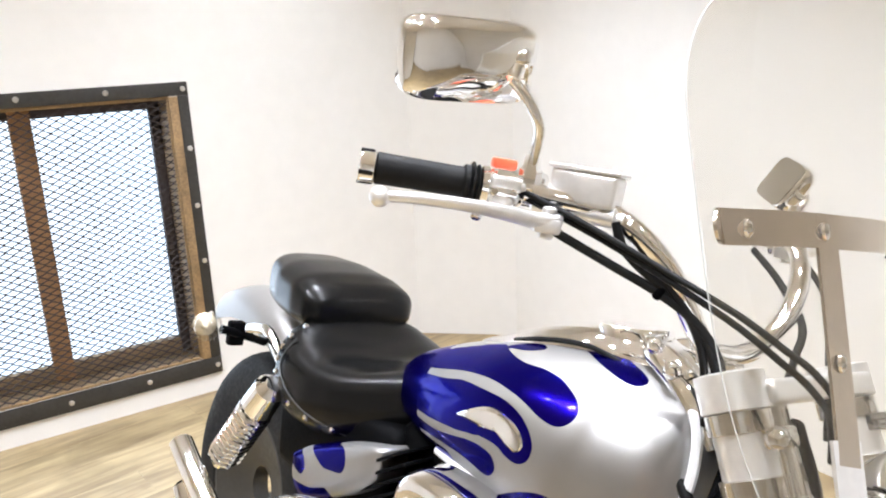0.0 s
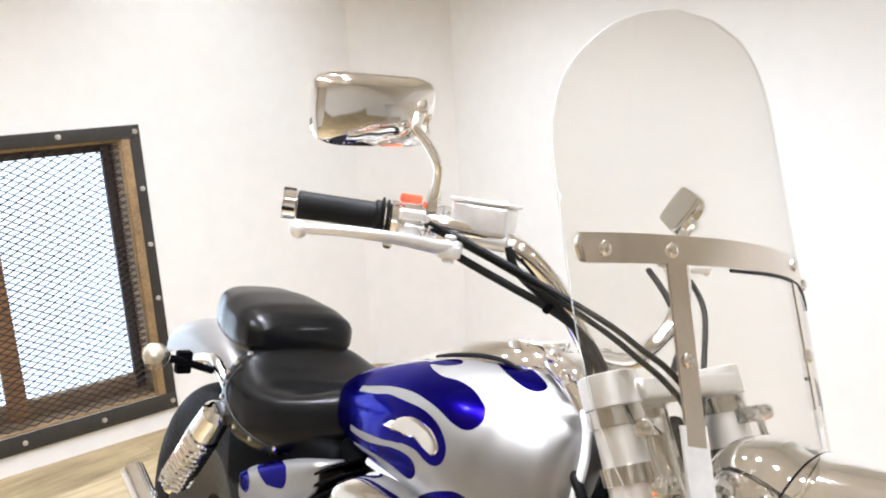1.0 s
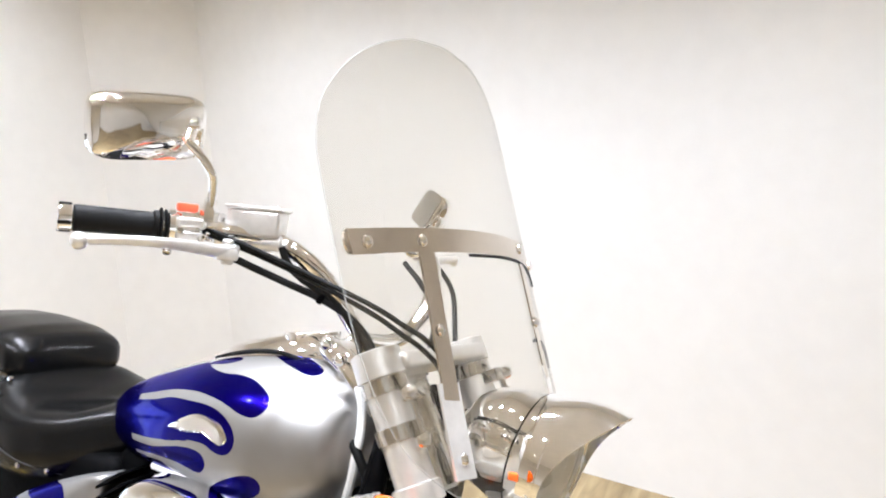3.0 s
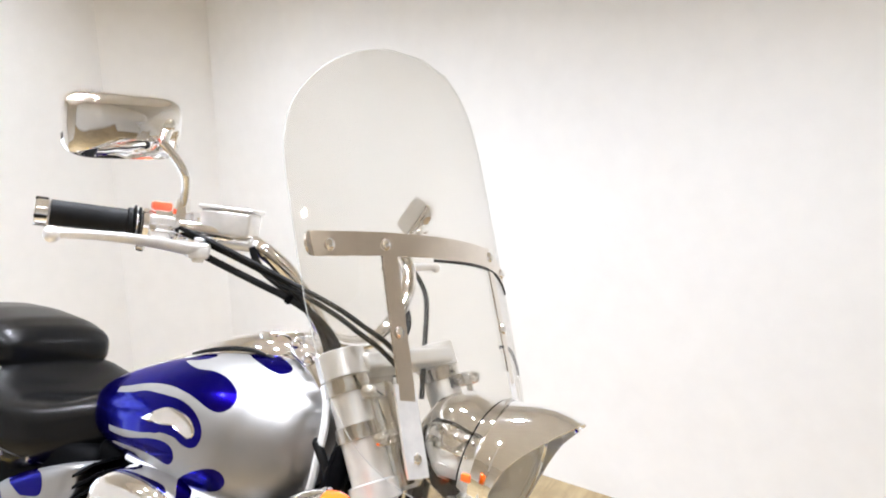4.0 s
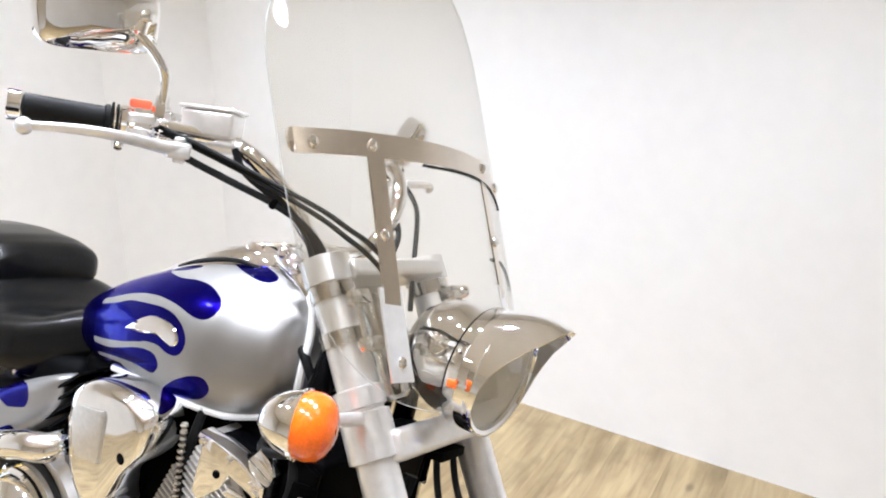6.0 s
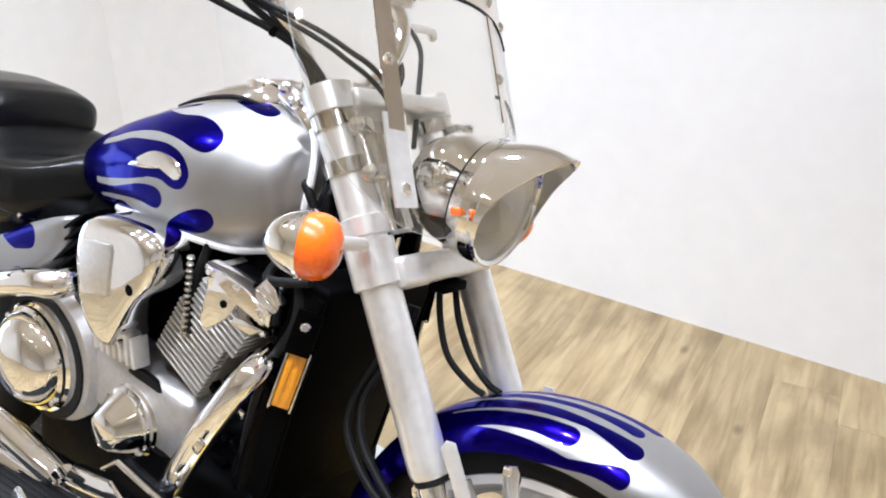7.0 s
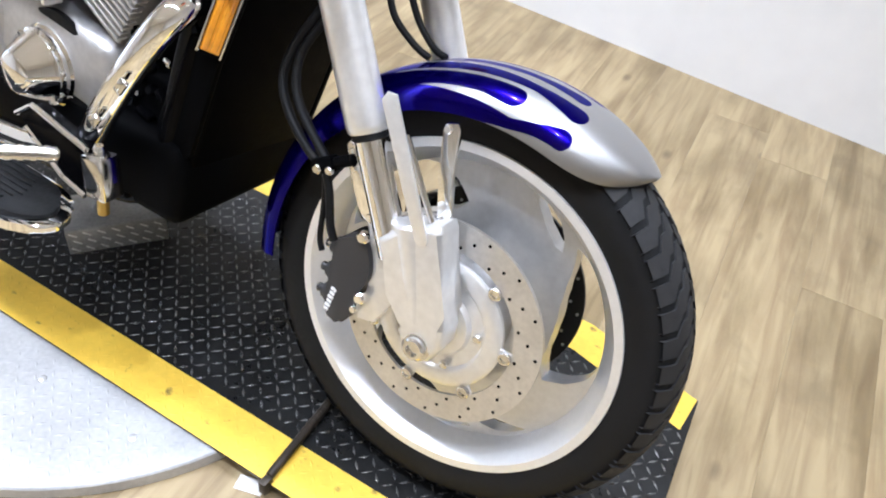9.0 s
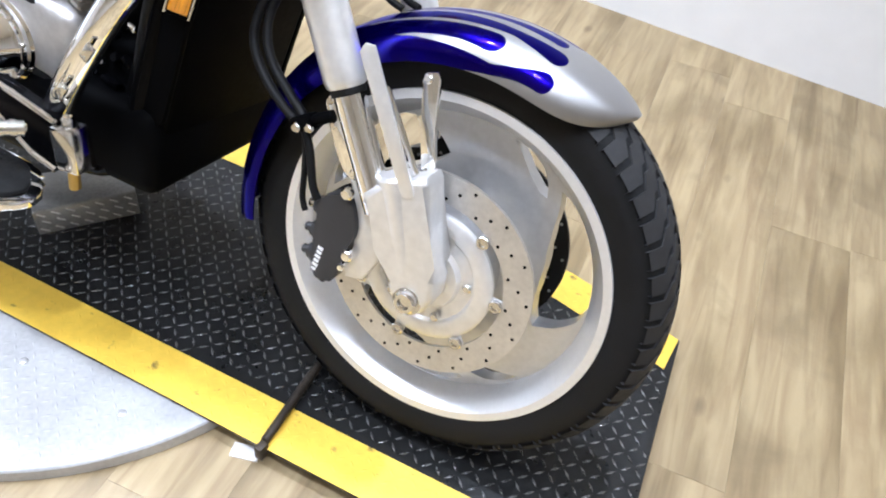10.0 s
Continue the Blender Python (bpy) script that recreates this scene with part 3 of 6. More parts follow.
# ---- the motorcycle: local x ahead, y to its left, z up, from the front wheel's centre; it leans on its side stand ----
def axes(lean, at):
    """The bike's frame for a lean to its left, in degrees, and a wheel centre."""
    xa = Vector((0.99863, 0.05234, 0.0))
    c, s = math.cos(radians(lean)), math.sin(radians(lean))
    ya = Vector((-0.05234 * c, 0.99863 * c, -s))
    za = xa.cross(ya)
    return Matrix(((xa.x, ya.x, za.x, at[0]), (xa.y, ya.y, za.y, at[1]), (xa.z, ya.z, za.z, at[2]), (0, 0, 0, 1)))


BIKE = axes(15.0, (0.3072, 0.8609, 0.3415))
RIGHT = BIKE.inverted() @ axes(10.19, (0.3055, 0.8917, 0.3419))     # parts laid out along the right flank
LEFT = Matrix.Diagonal((1, -1, 1, 1)) @ RIGHT
bike = tagged(new("motorcycle"), "silver cruiser motorcycle with blue flames, much chrome and a clear windshield", "motorcycle")
bike.matrix_world = BIKE
Y = Vector((0, 1, 0))


def sub(name, label=""):
    o = new(name)
    o.parent = bike
    if label:
        o["label"] = label
    return o


def sdf_licks(x, z, licks):
    """Distance to a set of tapered strokes (x0, z0, r0, x1, z1, r1)."""
    d = 9.0
    for x0, z0, r0, x1, z1, r1 in licks:
        vx, vz = x1 - x0, z1 - z0
        t = max(0.0, min(1.0, ((x - x0) * vx + (z - z0) * vz) / (vx * vx + vz * vz + 1e-9)))
        d = min(d, math.hypot(x - x0 - vx * t, z - z0 - vz * t) - (r0 + (r1 - r0) * t))
    return d


def set_flame(ob, fn):
    a = ob.data.attributes.new("lick_distance", "FLOAT", "POINT")
    a.data.foreach_set("value", [fn(v.co) for v in ob.data.vertices])


# --- front wheel ---
RT, RR = 0.3195, 0.245
wheel = sub("front_wheel", "cast aluminium front wheel with three broad spokes and black tyre")


def tyre_part(parent, cx, cz, R, rim, half, seg=96, cy=0.0):
    bm = bmesh.new()
    prof = []
    for k in range(21):
        a = math.pi * k / 20
        yy = -half * math.cos(a)
        sh = math.sin(a) ** 0.62
        prof.append((yy * (0.80 + 0.2 * sh) + half, rim + (R - rim) * sh))
    prof = [(prof[0][0] + 0.012, rim - 0.012)] + prof + [(prof[-1][0] - 0.012, rim - 0.012)]
    lathe(bm, (cx, cy - half, cz), Y, prof, seg, caps=False)
    return part("tyre", bm, TYRE, parent, "black road tyre with zigzag tread")


tyre = tyre_part(wheel, 0, 0, RT, RR, 0.066)
# tread grooves as thin raised blocks between them
bm = bmesh.new()
nb = 54
for k in range(nb):
    for side in (-1, 1):
        a0 = 2 * math.pi * (k + (0.5 if side > 0 else 0)) / nb
        pts = [(0.0015, 0.0), (0.010, 0.03), (0.021, 0.52), (0.029, 0.55), (0.040, 1.05), (0.056, 1.08)]
        wid = 0.72
        lo, hi = [], []
        for yy, sa in pts:
            for off, arr in ((0.0, lo), (wid, hi)):
                a = a0 + (sa + off) * 2 * math.pi / nb
                q = yy / 0.066
                r = RR + (RT - RR) * (max(0.0, 1 - q * q) ** 0.31) + 0.0025
                arr.append(Vector((r * math.sin(a), side * yy, r * math.cos(a))))
        rows = [[bm.verts.new(l.lerp(h, f)) for l, h in zip(lo, hi)] for f in (0, 0.33, 0.67, 1)]
        foot = [[bm.verts.new(p * ((p.length - 0.006) / p.length)) for p in e] for e in (lo, hi)]
        for i in range(len(pts) - 1):
            for p, q in zip(rows, rows[1:]):
                bm.faces.new((p[i], p[i + 1], q[i + 1], q[i]))
            bm.faces.new((rows[0][i], rows[0][i + 1], foot[0][i + 1], foot[0][i]))
            bm.faces.new((rows[3][i], rows[3][i + 1], foot[1][i + 1], foot[1][i]))
o = part("tread", bm, TREADM, wheel, "", 30)

bm = bmesh.new()
lathe(bm, (0, -0.056, 0), Y, [(0.0, RR - 0.008), (0.0, RR + 0.004), (0.006, RR + 0.006), (0.012, RR - 0.002), (0.03, RR - 0.016), (0.056, RR - 0.022),
                              (0.082, RR - 0.016), (0.10, RR - 0.002), (0.106, RR + 0.006), (0.112, RR + 0.004), (0.112, RR - 0.008),
                              (0.095, RR - 0.018), (0.075, RR - 0.031), (0.037, RR - 0.031), (0.017, RR - 0.018), (0.0, RR - 0.008)], 96, caps=False)
part("rim", bm, MACH, wheel, "bright machined aluminium rim")
# three broad cast spokes: a web with crescent windows and small slots
WIN0 = [(39, 0.203), (44, 0.190), (52, 0.168), (62, 0.152), (80, 0.140), (95, 0.138), (103, 0.145), (108, 0.155)]
WIN1 = [(39, 0.203), (44, 0.2085), (58, 0.212), (88, 0.212), (95, 0.203), (102, 0.182), (108, 0.155)]
SLT0 = [(13, 0.208), (20, 0.194), (26, 0.183), (34, 0.177), (38, 0.181)]
SLT1 = [(13, 0.208), (20, 0.209), (28, 0.204), (34, 0.193), (38, 0.181)]


def gap(a):
    for lo, hi, p0, p1 in ((13, 38, SLT0, SLT1), (39, 108, WIN0, WIN1)):
        if lo <= a <= hi:
            return (np.interp(a, [p[0] for p in p0], [p[1] for p in p0]), np.interp(a, [p[0] for p in p1], [p[1] for p in p1]))
    r = float(np.interp(a, [0, 13, 38, 39, 108, 120], [0.178, 0.208, 0.181, 0.203, 0.155, 0.178]))
    return (r, r)


for s in range(3):
    bm = bmesh.new()
    angs = sorted(set([k * 1.5 for k in range(81)] + [13.0, 38.0, 39.0, 108.0]))
    cols = []
    for a in angs:
        g0, g1 = gap(a)
        t = radians(a + 120 * s)
        col = []
        for r in [0.080, 0.100, 0.125, g0, g1, max(g1 + 0.001, 0.2135), 0.218]:
            hy = 0.022 - 0.011 * (r - 0.08) / 0.13
            col.append([bm.verts.new((r * math.sin(t), yy, r * math.cos(t))) for yy in (-hy, hy)])
        cols.append((col, g1 - g0))
    for (p, wp), (q, wq) in zip(cols, cols[1:]):
        open_ = wp > 1e-6 or wq > 1e-6
        for k in range(6):
            if k == 3 and open_:
                for e in (3, 4):
                    bm.faces.new((p[e][0], q[e][0], q[e][1], p[e][1]))
                continue
            for w in (0, 1):
                bm.faces.new((p[k][w], p[k + 1][w], q[k + 1][w], q[k][w]))
    bmesh.ops.remove_doubles(bm, verts=bm.verts[:], dist=1e-6)
    part("spoke", bm, WEB, wheel, "", 30)
bm = bmesh.new()
lathe(bm, (0, -0.085, 0), Y, [(0, 0.020), (0.0, 0.034), (0.003, 0.038), (0.022, 0.042), (0.030, 0.084), (0.140, 0.084), (0.148, 0.042), (0.167, 0.038), (0.17, 0.034), (0.17, 0.020)], 40)
part("hub", bm, CAST, wheel)


def brake_disc(side):
    # the far disc's shade is painted: dark steel in place of bright
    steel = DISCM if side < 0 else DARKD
    yy = side * 0.078
    bm = bmesh.new()
    seg, ro, ri = 72, 0.153, 0.112
    rings = [ri, 0.121, 0.130, 0.139, 0.146, ro]
    grid = []
    for r in rings:
        grid.append([(r * math.sin(2 * math.pi * k / seg), r * math.cos(2 * math.pi * k / seg)) for k in range(seg)])
    top = [[bm.verts.new((x, yy - 0.0025, z)) for x, z in g] for g in grid]
    bot = [[bm.verts.new((x, yy + 0.0025, z)) for x, z in g] for g in grid]
    for i in range(len(rings) - 1):
        for k in range(seg):
            k2 = (k + 1) % seg
            bm.faces.new((top[i][k], top[i][k2], top[i + 1][k2], top[i + 1][k]))
            bm.faces.new((bot[i][k], bot[i][k2], bot[i + 1][k2], bot[i + 1][k]))
    bridge(bm, top[0], bot[0])
    bridge(bm, top[-1], bot[-1])
    d = part("brake_disc", bm, steel, wheel, "drilled steel brake disc" if side < 0 else "drilled brake disc, coloured dark for the shade on it")
    # drilled holes shown as plugs set flush: dark on the near disc, pale on the far
    hb = bmesh.new()
    lathe(hb, (0, -0.0032, 0), Y, [(0, 0.0024), (0.0064, 0.0024)], 8)
    hm = finish(hb, "drilled_hole", BLACK if side < 0 else CAST)
    for k in range(48):
        r = (0.119, 0.132, 0.145)[k % 3]
        a = 2 * math.pi * k / 48
        h = new("drilled_hole", hm)
        h.location = (r * math.sin(a), yy, r * math.cos(a))
        h.parent = d
    bm = bmesh.new()
    lathe(bm, (0, yy - 0.006, 0), Y, [(-0.002, 0.030), (-0.002, 0.046), (0.002, 0.049), (0.006, 0.050), (0.006, 0.068), (0.001, 0.071), (0.0, 0.073), (0.0, 0.093), (0.003, 0.097), (0.009, 0.097), (0.012, 0.093), (0.012, 0.03)], 48)
    part("disc_carrier", bm, ALU if side < 0 else DARKD, d, "silver disc carrier" if side < 0 else "disc carrier, coloured dark for the shade on it")
    for k in range(7):
        a = radians(360 / 7 * k + 38)
        bm = bmesh.new()
        box(bm, (0.104 * math.sin(a), yy, 0.104 * math.cos(a)), (0.017, 0.005, 0.024), Matrix.Rotation(a, 3, "Y"), 0.0024)
        part("carrier_tab", bm, ALU, d)
    for k in range(7):
        a = radians(360 / 7 * k + 38)
        bm = bmesh.new()
        lathe(bm, (0.105 * math.sin(a), yy - 0.004, 0.105 * math.cos(a)), (0, -1, 0), [(0, 0.0095), (0.004, 0.0095), (0.0055, 0.008), (0.0055, 0.005), (0.003, 0.004)], 14)
        part("disc_bobbin", bm, STEEL, d)
    for k in range(5):
        a = radians(72 * k + 10)
        bm = bmesh.new()
        bolt(bm, (0.062 * math.sin(a), yy - 0.006, 0.062 * math.cos(a)), (0, -1, 0), 0.0065, 0.005)
        part("hub_bolt", bm, STEEL, d)


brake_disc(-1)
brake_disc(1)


# --- front fork ---
FT, FB = Vector((-0.398, 0, 0.692)), Vector((-0.148, 0, 0.226))
fdir = (FB - FT).normalized()
FY = 0.116


def fork_leg(side):
    o = sub("fork_leg", "silver inverted fork leg with chrome slider")
    off = Vector((0, side * FY, 0))
    ln = (FB - FT).length
    bm = bmesh.new()
    lathe(bm, FT + off, fdir, [(0, 0.010), (0.001, 0.026), (0.004, 0.0305), (0.035, 0.0305), (0.037, 0.0285), (0.27, 0.0275), (ln - 0.03, 0.0275), (ln - 0.012, 0.0275), (ln - 0.004, 0.026), (ln, 0.022)], 32)
    part("upper_tube", bm, ALU, o)
    bm = bmesh.new()
    lathe(bm, FB + off - fdir * 0.005, fdir, [(0, 0.021), (0.165, 0.021)], 28)
    part("slider", bm, CHROME, o, "chrome fork slider")
    bm = bmesh.new()
    lathe(bm, FB + off - fdir * 0.004, fdir, [(0, 0.023), (0.010, 0.0235), (0.012, 0.0215)], 28)
    part("dust_seal", bm, RUBBER, o)
    # cast foot that carries the axle
    bm = bmesh.new()
    slab(bm, [(-0.092, 0.112), (-0.050, 0.142), (-0.010, 0.165), (-0.003, 0.156), (0.020, 0.046), (0.034, 0.030), (0.036, 0.002), (0.024, -0.026), (0.004, -0.036), (-0.016, -0.030), (-0.034, 0.0), (-0.050, 0.044), (-0.072, 0.078), (-0.090, 0.098)],
         (0, side * 0.092, 0), (1, 0, 0), (0, 0, 1), 0.048 if side < 0 else -0.048, 0.010, 3)
    part("axle_foot", bm, ALU, o, "silver cast fork foot")
    bm = bmesh.new()
    rod(bm, (-0.056, side * 0.115, 0.144), (-0.004, side * 0.115, 0.006), 0.0285, 28, 0.0250, 0.004)
    part("foot_column", bm, ALU, o)
    bm = bmesh.new()
    lathe(bm, (0.002, side * 0.1365, -0.012), (0, side, 0), [(0, 0.021), (0.003, 0.021), (0.004, 0.017), (0.010, 0.0165), (0.013, 0.0135), (0.013, 0.009), (0.008, 0.007)], 28)
    part("axle_bolt", bm, STEEL, o)
    # stone guard strip beside the slider
    bm = bmesh.new()
    slab(bm, [(-0.127, 0.284), (-0.121, 0.296), (-0.108, 0.297), (-0.021, 0.142), (-0.021, 0.133), (-0.030, 0.128), (-0.039, 0.134)], (0, side * 0.1385, 0), (1, 0, 0), (0, 0, 1), 0.004 if side < 0 else -0.004, 0.0015, 2)
    part("fork_guard", bm, ALU, o)
    bm = bmesh.new()
    rod(bm, (-0.093, side * 0.122, 0.248), (-0.031, side * 0.122, 0.156), 0.0042, 12)
    part("guard_rod", bm, CHROME, o)
    # lug at the rear of the slider
    bm = bmesh.new()
    slab(bm, [(-0.176, 0.198), (-0.170, 0.212), (-0.158, 0.210), (-0.146, 0.186), (-0.126, 0.152), (-0.108, 0.128), (-0.112, 0.108), (-0.132, 0.110), (-0.140, 0.126), (-0.152, 0.146), (-0.164, 0.166)],
         (0, side * 0.106, 0), (1, 0, 0), (0, 0, 1), 0.012 if side < 0 else -0.012, 0.004, 2)
    for q in ((-0.168, 0.202), (-0.158, 0.172), (-0.118, 0.120)):
        bolt(bm, (q[0], side * 0.117, q[1]), (0, side, 0), 0.0055, 0.004)
    part("caliper_lug", bm, CHROME, o, "polished lug behind the slider")
    # brace from the foot up to the mudguard
    bm = bmesh.new()
    slab(bm, [(-0.060, 0.262), (-0.057, 0.274), (-0.042, 0.279), (-0.036, 0.270), (-0.030, 0.208), (-0.018, 0.164), (-0.020, 0.150), (-0.036, 0.150), (-0.048, 0.202)],
         (0, side * 0.090, 0), (1, 0, 0), (0, 0, 1), 0.009 if side < 0 else -0.009, 0.003, 2)
    bolt(bm, (-0.052, side * 0.098, 0.268), (0, side, 0), 0.0065)
    bolt(bm, (-0.030, side * 0.098, 0.150), (0, side, 0), 0.0055)
    part("mudguard_stay", bm, CHROME, o, "chrome mudguard stay")


fork_leg(-1)
fork_leg(1)

neck = sub("steering_neck", "steering neck with wiring and an added black gap block behind the fork")
bm = bmesh.new()
lathe(bm, (-0.440, 0, 0.660), fdir, [(0, 0.030), (0.004, 0.038), (0.19, 0.040), (0.196, 0.034)], 28)
part("neck_tube", bm, STEEL, neck, "polished neck tube")
# black block added to keep the gap between tank and fork dark
bm = bmesh.new()
box(bm, (-0.462, 0, 0.480), (0.060, 0.165, 0.130), Matrix.Rotation(radians(-12), 3, "Y"), 0.014, 3)
part("gap_filler", bm, BLACK, neck)
for s in (-1, 1):
    bm = bmesh.new()
    hose(bm, [(-0.47, s * 0.085, 0.575), (-0.425, s * 0.098, 0.545), (-0.405, s * 0.092, 0.495), (-0.415, s * 0.100, 0.440)], 0.007, 10, 6)
    part("wiring_sleeve", bm, RUBBER, neck)
# lower yoke with collars
yoke = sub("lower_yoke", "silver cast lower fork yoke")
LC = FT + fdir * ((FT.z - 0.475) / -fdir.z)
ux = Vector((-fdir.z, 0, fdir.x))
rotf = Matrix((-ux if ux.x < 0 else ux, Y, -fdir)).transposed()
bm = bmesh.new()
box(bm, LC + Vector((0.020, 0, -0.010)), (0.062, 0.23, 0.042), rotf, 0.008, 3)
for s in (-1, 1):
    lathe(bm, LC + Vector((0, s * FY, 0)) - fdir * 0.034, fdir, [(0, 0.029), (0.002, 0.0345), (0.062, 0.0345), (0.064, 0.029)], 32)
part("yoke_casting", bm, ALU, yoke)
for s in (-1, 1):
    bm = bmesh.new()
    lathe(bm, LC + Vector((0, s * FY, 0)) - fdir * 0.066, fdir, [(0, 0.029), (0.002, 0.0335), (0.026, 0.0335), (0.028, 0.029)], 32)
    part("signal_clamp", bm, ALU, yoke)
# top yoke, risers
top = sub("top_yoke", "polished top fork yoke")
TC = FT + fdir * 0.020
bm = bmesh.new()
box(bm, TC + Vector((0.01, 0, 0.0)), (0.066, 0.22, 0.024), rotf, 0.006, 3)
for s in (-1, 1):
    lathe(bm, TC + Vector((0, s * FY, 0)) - fdir * 0.020, fdir, [(0, 0.030), (0.002, 0.0345), (0.038, 0.0345), (0.040, 0.030)], 32)
part("yoke_casting", bm, ALU, top)

# --- mudguard ---
def guard_pt(a, v, r0=0.340):
    """Angle a from the top (ahead is plus), v from -1 to 1 across."""
    half = 0.084 * (1.0 if a < 8 else max(0.03, 1 - ((a - 8) / 25.5) ** 3.4) ** 0.62)
    sag = 0.052 * abs(v) ** 2.2 * (half / 0.084)
    r = r0 - sag
    y = half * math.sin(v * math.pi / 2)
    return Vector((r * math.sin(radians(a)), y, r * math.cos(radians(a))))


def mudguard():
    bm = bmesh.new()
    na, nv = 150, 48
    A = np.concatenate([np.linspace(-98, 26, na - 30), np.linspace(26, 33.45, 31)[1:]])
    rows = [[bm.verts.new(guard_pt(a, -1 + 2 * k / nv)) for k in range(nv + 1)] for a in A]
    for p, q in zip(rows, rows[1:]):
        for k in range(nv):
            bm.faces.new((p[k], p[k + 1], q[k + 1], q[k]))
    bmesh.ops.recalc_face_normals(bm, faces=bm.faces[:])
    ret = bmesh.ops.solidify(bm, geom=bm.faces[:], thickness=0.0025)
    ob = part("front_mudguard", bm, PAINT, bike, "silver front mudguard with blue flame licks")

    def fl(co):
        a = math.degrees(math.atan2(co.x, co.z))
        v = math.asin(max(-1, min(1, co.y / 0.084))) / (math.pi / 2)
        s = a * 0.0059
        w = abs(v) * 0.11
        base = (s + 0.19) if v < 9 else 0
        licks = [(-0.80, 0.05, 0.07, -0.24, 0.05, 0.060), (-0.26, 0.095, 0.03, -0.10, 0.098, 0.021), (-0.10, 0.098, 0.021, 0.015, 0.099, 0.007), (0.015, 0.099, 0.007, 0.05, 0.090, 0.0085), (0.05, 0.090, 0.0085, 0.084, 0.080, 0.0145),
                 (-0.26, 0.063, 0.02, -0.10, 0.058, 0.013), (-0.10, 0.058, 0.013, -0.04, 0.058, 0.0135), (-0.04, 0.058, 0.0135, 0.002, 0.061, 0.0165),
                 (-0.26, 0.028, 0.014, -0.05, 0.027, 0.010), (-0.05, 0.027, 0.010, 0.02, 0.030, 0.0075), (0.02, 0.030, 0.0075, 0.078, 0.036, 0.0145),
                 (-0.26, 0.0, 0.010, 0.0, 0.0, 0.006), (0.0, 0.0, 0.006, 0.066, 0.0, 0.011)]
        return sdf_licks(s, w, licks)

    set_flame(ob, fl)


mudguard()

# --- tank ---
TANK = [  # x, half width, top, bottom
    (-1.005, 0.030, 0.515, 0.470), (-0.985, 0.060, 0.530, 0.455), (-0.93, 0.092, 0.556, 0.440), (-0.86, 0.118, 0.585, 0.432), (-0.78, 0.140, 0.612, 0.430),
    (-0.70, 0.155, 0.637, 0.430), (-0.62, 0.163, 0.653, 0.422), (-0.55, 0.163, 0.660, 0.420), (-0.49, 0.153, 0.656, 0.426), (-0.445, 0.134, 0.640, 0.448),
    (-0.415, 0.105, 0.618, 0.482), (-0.400, 0.070, 0.595, 0.510), (-0.394, 0.030, 0.570, 0.535)]
TANK = [(x - 0.022, w * 1.10, t, b) for x, w, t, b in TANK]
tx = [t[0] for t in TANK]


def eased(xs, vs, span):
    """A smooth curve through rough values: the mean over a short span, ends kept."""
    g = np.linspace(min(xs), max(xs), 500)
    o = np.argsort(xs)
    v = np.interp(g, np.array(xs)[o], np.array(vs)[o])
    out = v.copy()
    for i in range(500):
        h = min(span, i, 499 - i)
        out[i] = v[i - h:i + h + 1].mean()
    return lambda x: float(np.interp(x, g, out))


TW, TT, TB = (eased(tx, [t[k] - (0.010 if k == 3 else 0) for t in TANK], 26) for k in (1, 2, 3))


def tank_sec(x, n=160):
    hw, tp, bt = TW(x), TT(x), TB(x)
    mid = bt + (tp - bt) * 0.46
    return [p if p.z >= mid else q for p, q in zip(superell(x, 0, mid, hw, tp - mid, n, 2.25, mid - bt), superell(x, 0, mid, hw, tp - mid, n, 2.7, mid - bt))]


def smooth_x(n):
    return [tx[0] + (tx[-1] - tx[0]) * (0.5 - 0.5 * math.cos(math.pi * k / n)) for k in range(n + 1)]


# flame licks on the tank's flank, outlines of (x, z): four bulbs with thin silver gaps, all rooted at the rear
LICKS = [[(-1.06, 0.40), (-0.87, 0.40), (-0.845, 0.455), (-0.86, 0.50), (-0.865, 0.56), (-0.93, 0.60), (-1.06, 0.60)],
         [(-0.88, 0.575), (-0.83, 0.600), (-0.77, 0.616), (-0.674, 0.618), (-0.632, 0.622), (-0.591, 0.620), (-0.557, 0.609), (-0.545, 0.596), (-0.550, 0.583), (-0.565, 0.576), (-0.589, 0.578), (-0.616, 0.584), (-0.648, 0.588), (-0.70, 0.588), (-0.767, 0.577), (-0.88, 0.548)],
         [(-0.88, 0.538), (-0.80, 0.556), (-0.753, 0.569), (-0.696, 0.575), (-0.653, 0.577), (-0.620, 0.572), (-0.596, 0.561), (-0.583, 0.546), (-0.583, 0.532), (-0.591, 0.521), (-0.605, 0.516), (-0.623, 0.518), (-0.645, 0.524), (-0.69, 0.520), (-0.736, 0.508), (-0.88, 0.490)],
         [(-0.88, 0.478), (-0.792, 0.486), (-0.738, 0.498), (-0.701, 0.507), (-0.669, 0.511), (-0.646, 0.508), (-0.637, 0.496), (-0.644, 0.484), (-0.661, 0.477), (-0.713, 0.480), (-0.80, 0.472), (-0.88, 0.460)],
         [(-0.640, 0.458), (-0.602, 0.480), (-0.567, 0.495), (-0.546, 0.497), (-0.535, 0.490), (-0.537, 0.476), (-0.559, 0.461), (-0.598, 0.452), (-0.63, 0.450)],
         [(-0.88, 0.456), (-0.759, 0.468), (-0.75, 0.463), (-0.70, 0.445), (-0.69, 0.40), (-0.88, 0.40)]]
